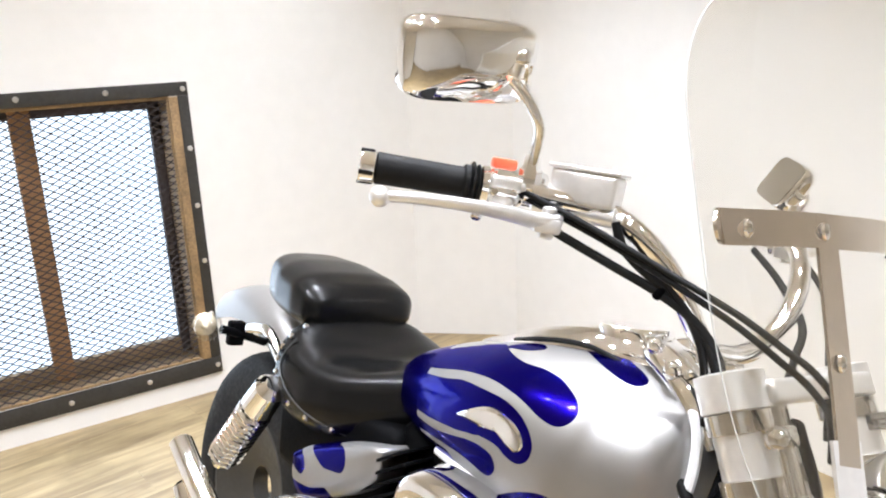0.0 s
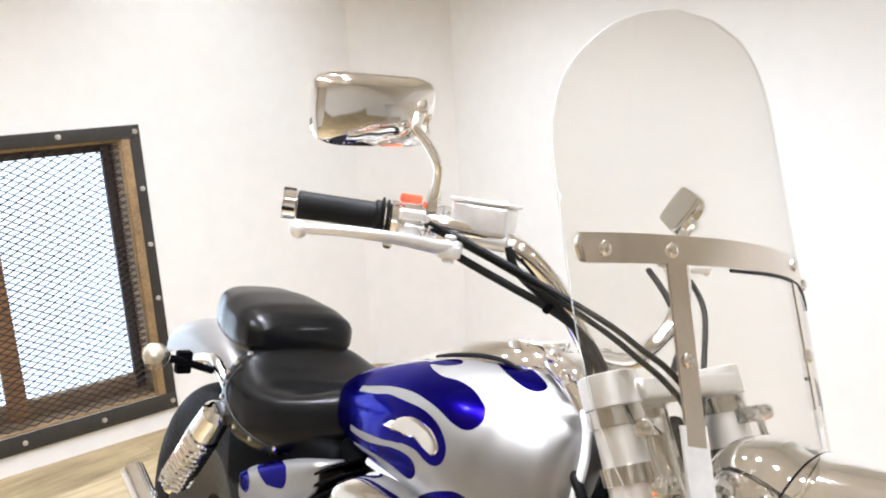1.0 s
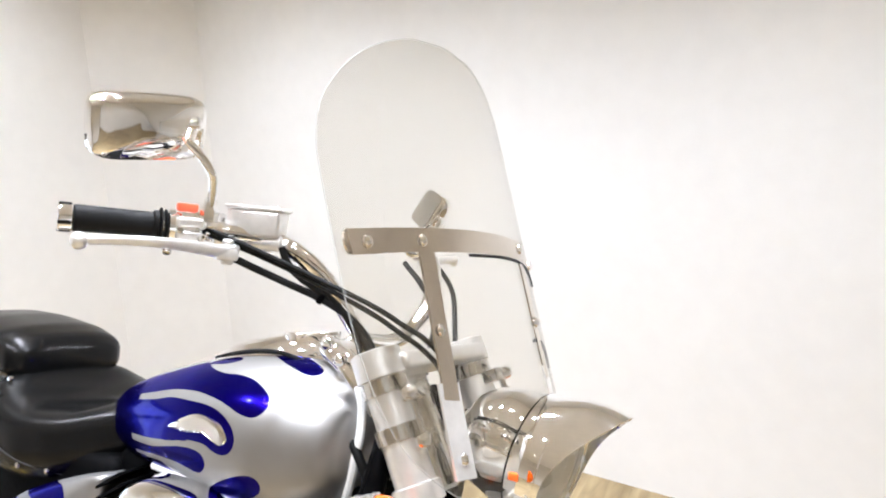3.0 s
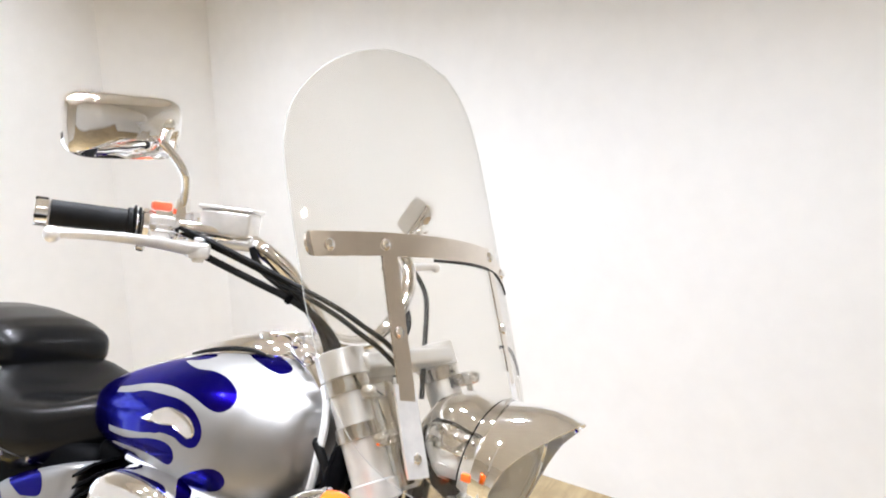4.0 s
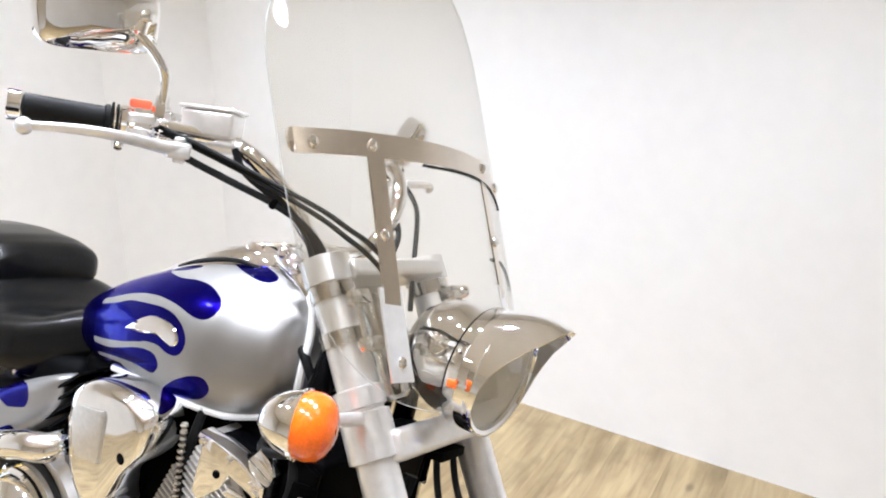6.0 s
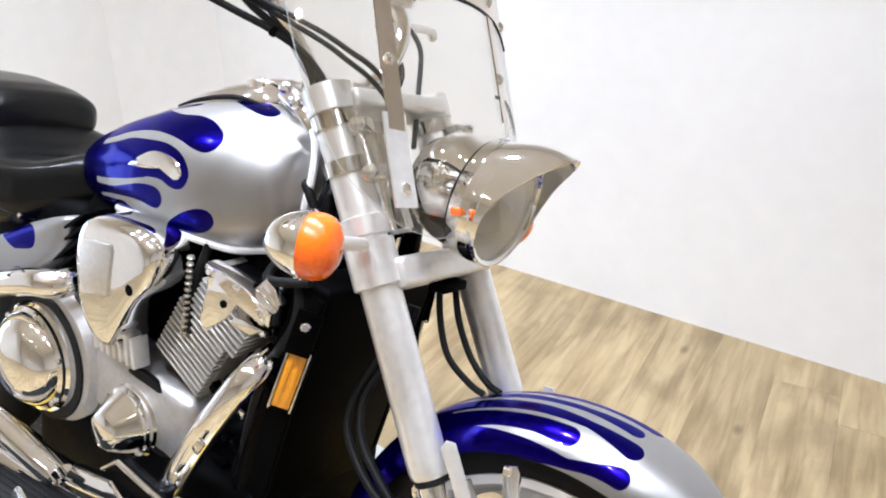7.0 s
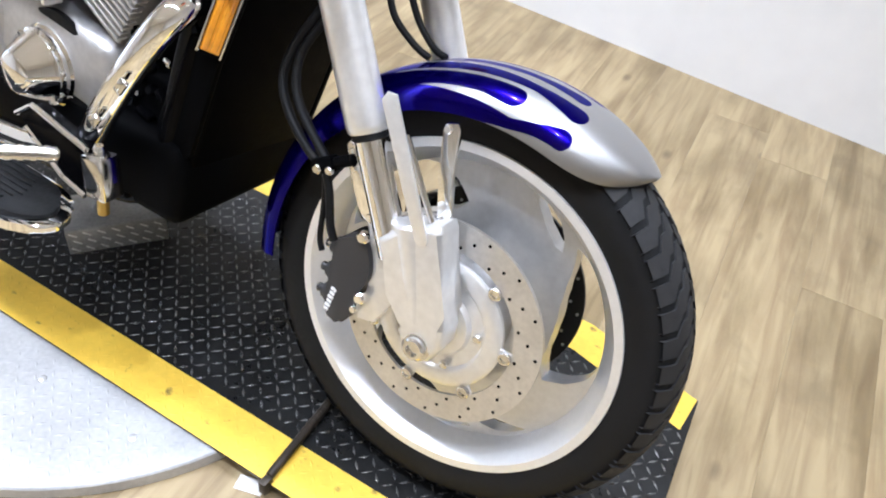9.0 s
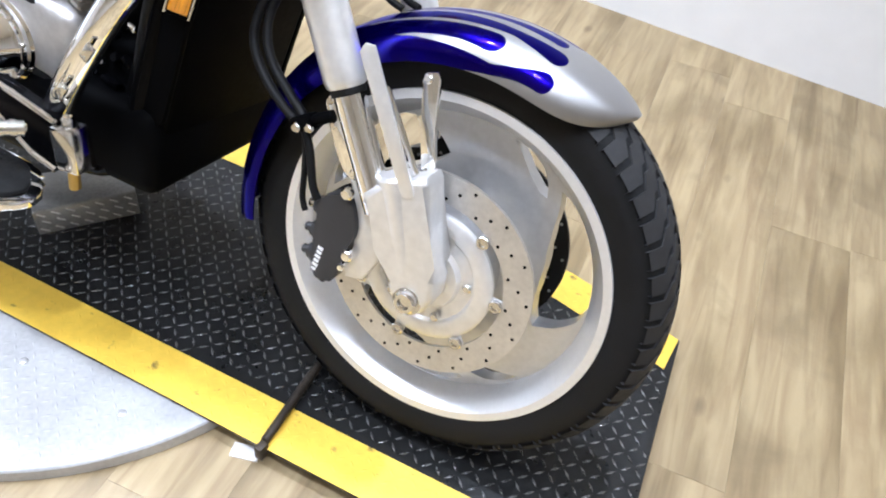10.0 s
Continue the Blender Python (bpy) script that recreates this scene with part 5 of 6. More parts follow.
for k in range(34):
    bm = bmesh.new()
    c = Vector((rr.uniform(-0.58, -0.42), rr.uniform(-0.150, -0.12), rr.uniform(0.0, 0.42)))
    if k % 2:
        bolt(bm, c, (0, -1, 0.2), rr.uniform(0.006, 0.010), 0.012)
    else:
        box(bm, c, (rr.uniform(0.012, 0.03), 0.015, rr.uniform(0.01, 0.025)), Matrix.Rotation(rr.uniform(-1, 1), 3, "Y"), 0.002)
    eng("glint_fitting", bm, FRAME if k % 3 else CHROME)
# black hoses and wiring around the front cylinder
for pts, r in (([(-0.56, -0.14, 0.45), (-0.57, -0.16, 0.38), (-0.575, -0.165, 0.31)], 0.007), ([(-0.40, -0.12, 0.46), (-0.38, -0.14, 0.38), (-0.43, -0.15, 0.28), (-0.47, -0.15, 0.12)], 0.009),
               ([(-0.44, -0.10, 0.46), (-0.43, -0.15, 0.43), (-0.36, -0.14, 0.44)], 0.007)):
    bm = bmesh.new()
    hose(bm, pts, r, 10, 6)
    eng("black_hose", bm, RUBBER)
for k in range(13):
    bm = bmesh.new()
    lathe(bm, (-0.562 - 0.0012 * k, -0.172, 0.435 - 0.010 * k), (-0.1, 0, -1), [(0, 0.0045), (0.003, 0.0065), (0.006, 0.0045)], 10)
    eng("sleeve_ring", bm, STEEL)

# --- frame tubes and radiator ---
LAY[0] = None
for s in (-1, 1):
    bm = bmesh.new()
    hose(bm, [(-0.40, s * 0.04, 0.62), (-0.385, s * 0.11, 0.50), (-0.41, s * 0.125, 0.36), (-0.455, s * 0.13, 0.12), (-0.49, s * 0.13, 0.01), (-0.60, s * 0.13, -0.045), (-1.10, s * 0.13, -0.055)], 0.018, 14, 6)
    part("frame_tube", bm, FRAME, bike, "glossy black frame tube")
rad = sub("radiator", "tall black radiator with side shrouds")
ra, rb = Vector((-0.335, 0, 0.425)), Vector((-0.422, 0, 0.047))
rdn = (rb - ra).normalized()
rfw = Vector((-rdn.z, 0, rdn.x))
rotq = Matrix((rfw, Y, -rdn)).transposed()
bm = bmesh.new()
box(bm, (ra + rb) / 2 - rfw * 0.030, (0.060, 0.262, (rb - ra).length), rotq, 0.010, 3)
part("shroud", bm, BLACK, rad, "black plastic radiator shroud")
for s in (-1, 1):
    bm = bmesh.new()
    slab(bm, [(-0.020, 0.0), (0.024, 0.010), (0.026, 0.345), (-0.004, 0.385), (-0.046, 0.335), (-0.040, 0.08)], ra + Vector((-0.026, s * 0.129, 0.0)), rfw, rdn, s * 0.012, 0.004, 2)
    part("side_shroud", bm, BLACK, rad)
    rotq2 = Matrix.Rotation(radians(-s * 38), 3, "Z") @ rotq
    rx = rotq2 @ Vector((1, 0, 0))
    bm = bmesh.new()
    p2 = ra.lerp(rb, 0.352) + Vector((-0.010, s * 0.150, 0))
    box(bm, p2 - rdn * 0.074, (0.036, 0.008, 0.064), rotq2, 0.002)
    box(bm, p2 + Vector((0, -s * 0.006, 0)), (0.036, 0.008, 0.098), rotq2, 0.002)
    o = part("reflector_base", bm, BLACK, rad)
    bm = bmesh.new()
    box(bm, p2, (0.026, 0.008, 0.084), rotq2, 0.002)
    for dx in (-0.0062, 0.0062):
        box(bm, p2 + rx * dx + Vector((0, s * 0.002, 0)), (0.009, 0.009, 0.080), rotq2, 0.0025)
    part("reflector", bm, AMBER2, rad, "amber side reflector in a bright frame")
    bm = bmesh.new()
    for dx in (-0.0155, 0.0155):
        box(bm, p2 + rx * dx, (0.003, 0.011, 0.092), rotq2, 0.001)
    for dz in (-0.0455, 0.0455):
        box(bm, p2 - rdn * dz, (0.034, 0.011, 0.003), rotq2, 0.001)
    part("reflector_frame", bm, STEEL, rad)
    bm = bmesh.new()
    bolt(bm, p2 - rdn * 0.086 + Vector((0.003, s * 0.004, 0)), (0.6, s * 0.8, 0), 0.007, 0.005)
    part("shroud_bolt", bm, CHROME, rad)

# --- side panel below the seat ---
LAY[0] = None
bm = bmesh.new()
prof = spline([(-1.158, 0, 0.300), (-1.10, 0, 0.338), (-1.00, 0, 0.382), (-0.905, 0, 0.412), (-0.892, 0, 0.396), (-0.905, 0, 0.355), (-0.975, 0, 0.302), (-1.06, 0, 0.258), (-1.12, 0, 0.240), (-1.150, 0, 0.262), (-1.158, 0, 0.300)], 5)[:-1]
rings = []
for k_, y in ((1.0, -0.11), (1.0, -0.150), (0.985, -0.158), (0.94, -0.163), (0.80, -0.168), (0.6, -0.171), (0.4, -0.1725), (0.2, -0.173), (0.02, -0.173)):
    rings.append([Vector((-1.03 + (p.x + 1.03) * k_, y, 0.325 + (p.z - 0.325) * k_)) for p in prof])
loft(bm, rings)
bmesh.ops.subdivide_edges(bm, edges=bm.edges[:], cuts=2, use_grid_fill=True)
ob = part("side_panel", bm, PAINT, bike, "silver side panel with blue flames", 50)
set_flame(ob, lambda co: sdf_licks(co.x, co.z, [(-1.10, 0.365, 0.020, -1.03, 0.352, 0.024), (-1.03, 0.352, 0.024, -0.99, 0.358, 0.021), (-1.17, 0.31, 0.022, -1.110, 0.302, 0.018),
                                                (-1.16, 0.235, 0.022, -1.06, 0.262, 0.016), (-1.06, 0.262, 0.016, -1.02, 0.285, 0.012)]))
LAY[0] = RIGHT

# --- foot controls ---
ctrl = sub("foot_controls", "chrome floorboard, brake pedal and forward brackets")
for s in (-1,):
    bm = bmesh.new()
    outl = spline([(-1.0, 0, 0.055), (-0.62, 0, 0.062), (-0.545, 0, 0.040), (-0.515, 0, 0.0), (-0.545, 0, -0.040), (-0.64, 0, -0.060), (-1.0, 0, -0.055), (-1.03, 0, 0.0), (-1.0, 0, 0.055)], 6)[:-1]
    slab(bm, [(p.x, p.z) for p in outl], (0, -0.300, -0.030), (1, 0, 0), (0, 1, 0), 0.014, 0.004, 2)
    part("floorboard_tray", bm, CHROME, ctrl, "chrome floorboard rim")
    bm = bmesh.new()
    slab(bm, [(-0.77 + (p.x + 0.77) * 0.93, p.z * 0.86) for p in outl], (0, -0.300, -0.0155), (1, 0, 0), (0, 1, 0), 0.007, 0.003, 2)
    part("floorboard_pad", bm, RUBBER, ctrl, "black ribbed rubber pad")
    for k in range(9):
        bm = bmesh.new()
        box(bm, (-0.785, -0.345 + k * 0.0112, -0.0075), (0.38 - abs(k - 4) * 0.012, 0.004, 0.004), None, 0.0012, 1)
        part("pad_rib", bm, RUBBER, ctrl)
BRK = [(-0.668, 0.078), (-0.632, 0.104), (-0.520, 0.080), (-0.528, 0.002), (-0.572, 0.012), (-0.650, 0.062)]
bm = bmesh.new()
slab(bm, BRK, (0, -0.225, 0), (1, 0, 0), (0, 0, 1), 0.024, 0.003, 2)
part("forward_bracket", bm, FRAME, ctrl, "black forward control bracket")
for a, b in ((0, 1), (1, 2), (3, 4), (4, 5)):
    bm = bmesh.new()
    p, q = Vector((BRK[a][0], -0.249, BRK[a][1])), Vector((BRK[b][0], -0.249, BRK[b][1]))
    rod(bm, p, q, 0.0045, 8)
    part("bracket_edge", bm, CHROME, ctrl, "chrome bracket edge")
bm = bmesh.new()
box(bm, (-0.500, -0.240, 0.046), (0.040, 0.036, 0.066), Matrix.Rotation(radians(-8), 3, "Y"), 0.004)
part("bracket_block", bm, STEEL, ctrl, "polished bracket block")
bm = bmesh.new()
bolt(bm, (-0.505, -0.240, 0.082), (0, 0, 1), 0.009, 0.010)
part("bracket_bolt", bm, CHROME, ctrl)
P0, P1 = Vector((-0.625, -0.365, 0.072)), Vector((-0.545, -0.272, 0.070))
bm = bmesh.new()
hose(bm, [(-0.80, -0.315, 0.010), (-0.72, -0.345, 0.034), (-0.66, -0.360, 0.058), (-0.625, -0.362, 0.070)], 0.010, 12, 6, flat=0.6)
part("brake_pedal_arm", bm, CHROME, ctrl, "chrome brake pedal")
bm = bmesh.new()
rod(bm, P0, P1, 0.011, 14, bev=0.003)
part("brake_pedal", bm, STEEL, ctrl, "ribbed chrome pedal pad")
for k in range(7):
    bm = bmesh.new()
    lathe(bm, P0.lerp(P1, 0.06 + k * 0.13), P1 - P0, [(0, 0.0130), (0.007, 0.0130)], 14)
    part("pedal_rib", bm, STEEL, ctrl)
bm = bmesh.new()
rod(bm, (-0.545, -0.205, -0.015), (-0.545, -0.205, -0.055), 0.009, 12)
part("rubber_stop", bm, BRASS, ctrl, "small brass peg")

# --- headlight ---
LAY[0] = None
hl = sub("headlight", "chrome headlight with a peaked visor")
HC = Vector((-0.190, 0, 0.575))
tilt = Vector((0.985, 0, -0.17)).normalized()
bm = bmesh.new()
lathe(bm, HC - tilt * 0.118, tilt, [(0, 0.010), (0.004, 0.034), (0.018, 0.056), (0.042, 0.071), (0.072, 0.079), (0.104, 0.082), (0.107, 0.0845), (0.146, 0.0845), (0.149, 0.081), (0.147, 0.076), (0.130, 0.074)], 56, caps=False)
part("shell", bm, CHROME, hl, "chrome headlight shell", 45)
bm = bmesh.new()
lathe(bm, HC - tilt * 0.0145, tilt, [(0, 0.0825), (0.003, 0.0845), (0.005, 0.0825)], 56, caps=False)
part("seam_ring", bm, BLACK, hl)
bm = bmesh.new()
lathe(bm, HC - tilt * 0.062, tilt, [(0, 0.012), (0.012, 0.032), (0.045, 0.058), (0.085, 0.075)], 48, caps=False)
part("reflector_bowl", bm, BOWL, hl, "bright reflector bowl")
bm = bmesh.new()
lathe(bm, HC - tilt * 0.02, tilt, [(0, 0.016), (0.02, 0.016), (0.026, 0.008)], 20)
part("bulb", bm, WHITEP, hl)
bm = bmesh.new()
lathe(bm, HC + tilt * 0.024, tilt, [(0, 0.0755), (0.005, 0.060), (0.009, 0.034), (0.011, 0.003)], 48, caps=False)
part("lens", bm, LENSG, hl, "clear headlight glass")
# visor: upper half of the bezel drawn out to a point
bm = bmesh.new()
u_, v_, a_ = Y.copy(), tilt.cross(Y) * -1, tilt
if v_.z < 0:
    v_ = -v_
ins, outs = [], []
nv = 64
for k in range(nv + 1):
    a = radians(-90 + 360 * k / nv)
    rise = ((1 + math.sin(a)) / 2) ** 3.2
    tip = max(0.0, math.sin(a)) ** 4
    c0 = HC + tilt * 0.006 + u_ * (0.0858 * math.cos(a)) + v_ * (0.0858 * math.sin(a))
    c1 = HC + tilt * (0.032 + 0.070 * rise) + u_ * (0.0835 * math.cos(a) * (1 - 0.12 * rise)) + v_ * (0.0835 * math.sin(a) * (1 + 0.13 * tip))
    ins.append(bm.verts.new(c0))
    outs.append([bm.verts.new(c0.lerp(c1, q / 5) + v_ * (0.007 * math.sin(math.pi * q / 5) * tip)) for q in range(1, 6)])
cols = [[i] + o for i, o in zip(ins, outs)]
for p, q in zip(cols, cols[1:]):
    for k in range(5):
        bm.faces.new((p[k], p[k + 1], q[k + 1], q[k]))
bmesh.ops.recalc_face_normals(bm, faces=bm.faces[:])
bmesh.ops.solidify(bm, geom=bm.faces[:], thickness=0.002)
part("visor", bm, CHROME, hl, "peaked chrome visor", 50)
for s in (-1, 1):
    bm = bmesh.new()
    box(bm, HC + tilt * 0.000 + Vector((0, s * 0.0855, -0.010)), (0.014, 0.004, 0.010), None, 0.0015)
    part("side_sticker", bm, ORANGE, hl, "small orange sticker")

# --- front turn signals ---
def front_signal(side):
    o = sub("front_signal", "round amber turn signal in a chrome bowl")
    c = Vector((-0.280, side * 0.230, 0.527))
    ax = Vector((0.90, -side * 0.36, -0.06)).normalized()
    bm = bmesh.new()
    lathe(bm, c - ax * 0.058, ax, [(0, 0.004), (0.003, 0.014), (0.012, 0.025), (0.028, 0.0345), (0.046, 0.0400), (0.050, 0.0405), (0.052, 0.0385)], 40, caps=False)
    part("bowl", bm, CHROME, o, "chrome bowl")
    bm = bmesh.new()
    lathe(bm, c - ax * 0.007, ax, [(0, 0.0385), (0.004, 0.0405), (0.016, 0.0405), (0.027, 0.0375), (0.035, 0.030), (0.040, 0.019), (0.042, 0.003)], 40, caps=False)
    part("lens", bm, AMBER, o, "amber lens")
    bm = bmesh.new()
    lathe(bm, c - ax * 0.010, ax, [(0, 0.0395), (0.001, 0.0425), (0.005, 0.0425), (0.006, 0.0400)], 40, caps=False)
    part("lens_bezel", bm, CHROME, o, "chrome lens bezel")
    bm = bmesh.new()
    rod(bm, c + Vector((0.008, -side * 0.03, 0)), (LC.x + 0.01, side * 0.145, 0.515), 0.009, 12)
    part("stem", bm, ALU, o)


LAY[0] = RIGHT
front_signal(-1)
LAY[0] = LEFT
front_signal(-1)
LAY[0] = None

# --- windshield ---
ws = sub("windshield", "tall clear windshield on polished steel straps")


def ws_pt(y, z):
    return Vector((-0.306 - 0.36 * (z - 0.845) - 1.0 * y * y, y, z))


WSH = [(0.528, 0.10), (0.545, 0.155), (0.58, 0.200), (0.62, 0.228), (0.68, 0.246), (0.74, 0.254), (0.80, 0.257), (0.87, 0.258), (0.94, 0.258), (0.98, 0.252), (1.02, 0.236), (1.06, 0.204), (1.09, 0.168), (1.112, 0.126), (1.128, 0.075), (1.134, 0.006)]
bm = bmesh.new()
zz = np.concatenate([np.linspace(0.528, 1.05, 26), np.linspace(1.05, 1.134, 14)[1:]])
rows = []
for z in zz:
    hw = float(np.interp(z, [w[0] for w in WSH], [w[1] for w in WSH]))
    rows.append([bm.verts.new(ws_pt(-hw + 2 * hw * k / 28, float(z))) for k in range(29)])
for p, q in zip(rows, rows[1:]):
    for k in range(28):
        bm.faces.new((p[k], p[k + 1], q[k + 1], q[k]))
bmesh.ops.recalc_face_normals(bm, faces=bm.faces[:])
bmesh.ops.solidify(bm, geom=bm.faces[:], thickness=0.003)
pane = part("pane", bm, GLASS, ws, "clear acrylic windshield pane", 60)
bm = bmesh.new()
edge = [ws_pt(-w[1], w[0]) for w in WSH] + [ws_pt(w[1], w[0]) for w in WSH[::-1]]
hose(bm, edge + [edge[0]], 0.0006, 6, 4)
part("pane_edge", bm, GLASSEDGE, ws)


def strap(pts, w, name, label="", material=None):
    """A flat polished strip along the windshield; pts of (y, z)."""
    bm = bmesh.new()
    path = spline([(y, 0, z) for y, z in pts], 8)
    prev = None
    for i, p in enumerate(path):
        d = (path[min(i + 1, len(path) - 1)] - path[max(i - 1, 0)]).normalized()
        n2 = Vector((-d.z, 0, d.x)) * (w / 2)
        cur = []
        for sg, off in ((1, 0.004), (-1, 0.004), (-1, 0.001), (1, 0.001)):
            q = p + n2 * sg
            cur.append(bm.verts.new(ws_pt(q.x, q.z) + Vector((off, 0, off * 0.3))))
        if prev:
            bridge(bm, prev, cur)
        else:
            bm.faces.new(cur)
        prev = cur
    bm.faces.new(prev)
    return part(name, bm, material or STRAP, ws, label)


strap([(-0.242, 0.838), (-0.14, 0.848), (0.0, 0.852), (0.14, 0.842), (0.246, 0.806)], 0.030, "cross_strap", "polished steel cross strap")
for s in (-1, 1):
    strap([(s * 0.134, 0.862), (s * 0.138, 0.76), (s * 0.141, 0.68), (s * 0.143, 0.655)], 0.024, "upright_strap")
    # paler metal than the uprights, to paint in the light on this plate
    strap([(s * 0.143, 0.675), (s * 0.144, 0.62), (s * 0.144, 0.565)], 0.032, "lower_strap", "satin lower mounting plate", ALU)
    for y, z in ((0.219, 0.840), (0.138, 0.848), (0.139, 0.738), (0.143, 0.588)):
        bm = bmesh.new()
        lathe(bm, ws_pt(s * y, z - (0.018 if s > 0 and y > 0.2 else 0)) + Vector((0.003, 0, 0)), (1, -s * 0.3, 0.3), [(0, 0.0085), (0.003, 0.0085), (0.006, 0.005)], 16)
        part("strap_screw", bm, CHROME, ws)
    # clamps onto the fork tubes
    for zc in (0.648, 0.592):
        p = FT + fdir * ((FT.z - zc) / -fdir.z) + Vector((0, s * FY, 0))
        bm = bmesh.new()
        lathe(bm, p - fdir * 0.011, fdir, [(0, 0.029), (0.001, 0.0325), (0.021, 0.0325), (0.022, 0.029)], 28)
        box(bm, p + Vector((0.040, -s * 0.002, 0.0)), (0.030, 0.026, 0.020), rotf, 0.003)
        part("fork_clamp", bm, STEEL, ws, "polished fork clamp")
        bm = bmesh.new()
        lathe(bm, p + Vector((0.046, s * 0.012, 0.004)), (0.6, s, 0.2), [(0, 0.010), (0.008, 0.0115), (0.016, 0.009), (0.018, 0.004)], 16)
        part("clamp_knob", bm, CHROME, ws)
    bm = bmesh.new()
    rod(bm, (-0.330, s * 0.125, 0.655), (-0.296, s * 0.128, 0.596), 0.005, 10)
    part("clamp_rod", bm, STEEL, ws)

bm = bmesh.new()
for y in (-0.242,):
    lathe(bm, ws_pt(y, 0.838 if y < 0 else 0.806) + Vector((0.0005, 0, 0)), (0.94, -0.3 if y > 0 else 0.3, 0.3), [(0, 0.015), (0.003, 0.015)], 20)
part("strap_end", bm, STRAP, ws)
# thin black line under the cross strap; black gasket round the lower corner
bm = bmesh.new()
hose(bm, [ws_pt(y, z) + Vector((0.003, 0, 0)) for y, z in ((-0.05, 0.8345), (0.05, 0.834), (0.14, 0.826), (0.20, 0.810), (0.248, 0.788))], 0.0022, 8, 6)
part("strap_black_line", bm, RUBBER, ws)
bm = bmesh.new()
hose(bm, [ws_pt(y, z) for y, z in ((0.120, 0.712), (0.170, 0.706), (0.210, 0.692), (0.235, 0.675), (0.250, 0.655))], 0.0026, 8, 6)
part("edge_gasket", bm, RUBBER, ws)

# --- handlebar and its controls: built for the right side, mirrored for the left ---
MIRROR = Matrix.Diagonal((1, -1, 1, 1))
bars = sub("handlebar", "chrome swept-back handlebar")
bm = bmesh.new()
G0, GD = Vector((-0.683, -0.405, 0.836)), Vector((0.508, 0.861, 0.0)).normalized()
bar = [(-0.462, -0.02, 0.690), (-0.464, -0.060, 0.700), (-0.462, -0.105, 0.738), (-0.475, -0.140, 0.782), (-0.502, -0.170, 0.815), (-0.540, -0.196, 0.832)] + [tuple(G0 + GD * q) for q in (0.17, 0.04)]
hose(bm, [(x, -y, z) for x, y, z in bar[::-1]] + bar, 0.0125, 16, 6)
part("bar", bm, CHROME, bars)


def turned(a, b, up=(0, 0, 1)):
    """Axes along a-b, across, and near up."""
    x = (V3(b) - V3(a)).normalized()
    y = V3(up).cross(x).normalized()
    return Matrix((x, y, x.cross(y))).transposed()


RGD = turned(G0, G0 + GD)


def master_cylinder():
    m = sub("master_cylinder", "polished master cylinder with reservoir")
    rm = turned((-0.577, -0.236, 0), (-0.512, -0.203, 0))
    c = Vector((-0.554, -0.198, 0.852))
    bm = bmesh.new()
    vs = [c + rm @ Vector((x, y, z)) for z, k in ((-0.020, 0.96), (0.016, 1.0)) for x, y in ((-0.037 * k, -0.024 * k), (0.037 * k, -0.024 * k), (0.037 * k, 0.024 * k), (-0.037 * k, 0.024 * k))]
    vs = [bm.verts.new(p) for p in vs]
    bm.faces.new(vs[3::-1])
    bm.faces.new(vs[4:])
    bridge(bm, vs[:4], vs[4:])
    bmesh.ops.bevel(bm, geom=bm.edges[:], offset=0.005, segments=3, affect="EDGES", profile=0.5)
    part("reservoir", bm, ALU, m)
    bm = bmesh.new()
    box(bm, c + Vector((0, 0, 0.0185)), (0.079, 0.053, 0.005), rm, 0.002, 2)
    part("reservoir_cap", bm, ALU, m)
    for k in (-1, 1):
        bm = bmesh.new()
        bolt(bm, c + rm @ Vector((0.030 * k, -0.016 * k, 0.021)), (0, 0, 1), 0.0035, 0.002)
        part("cap_screw", bm, CAST, m)
    bm = bmesh.new()
    rod(bm, c + rm @ Vector((-0.056, -0.006, -0.027)), c + rm @ Vector((0.040, -0.006, -0.027)), 0.0115, 18, bev=0.003)
    box(bm, c + rm @ Vector((-0.020, 0.010, -0.026)), (0.040, 0.030, 0.020), rm, 0.005, 3)
    lathe(bm, c + rm @ Vector((0.036, -0.006, -0.027)), rm @ Vector((1, 0, -0.2)), [(0, 0.009), (0.010, 0.009), (0.012, 0.006), (0.02, 0.006)], 16)
    part("cylinder_body", bm, ALU, m)
    bm = bmesh.new()
    box(bm, c + rm @ Vector((-0.064, 0.012, -0.012)), (0.022, 0.044, 0.040), rm, 0.007, 3)
    bolt(bm, c + rm @ Vector((-0.064, -0.010, -0.004)), rm @ Vector((0, -1, 0)), 0.0045, 0.004)
    part("bar_clamp", bm, STEEL, m, "polished clamp on the bar")


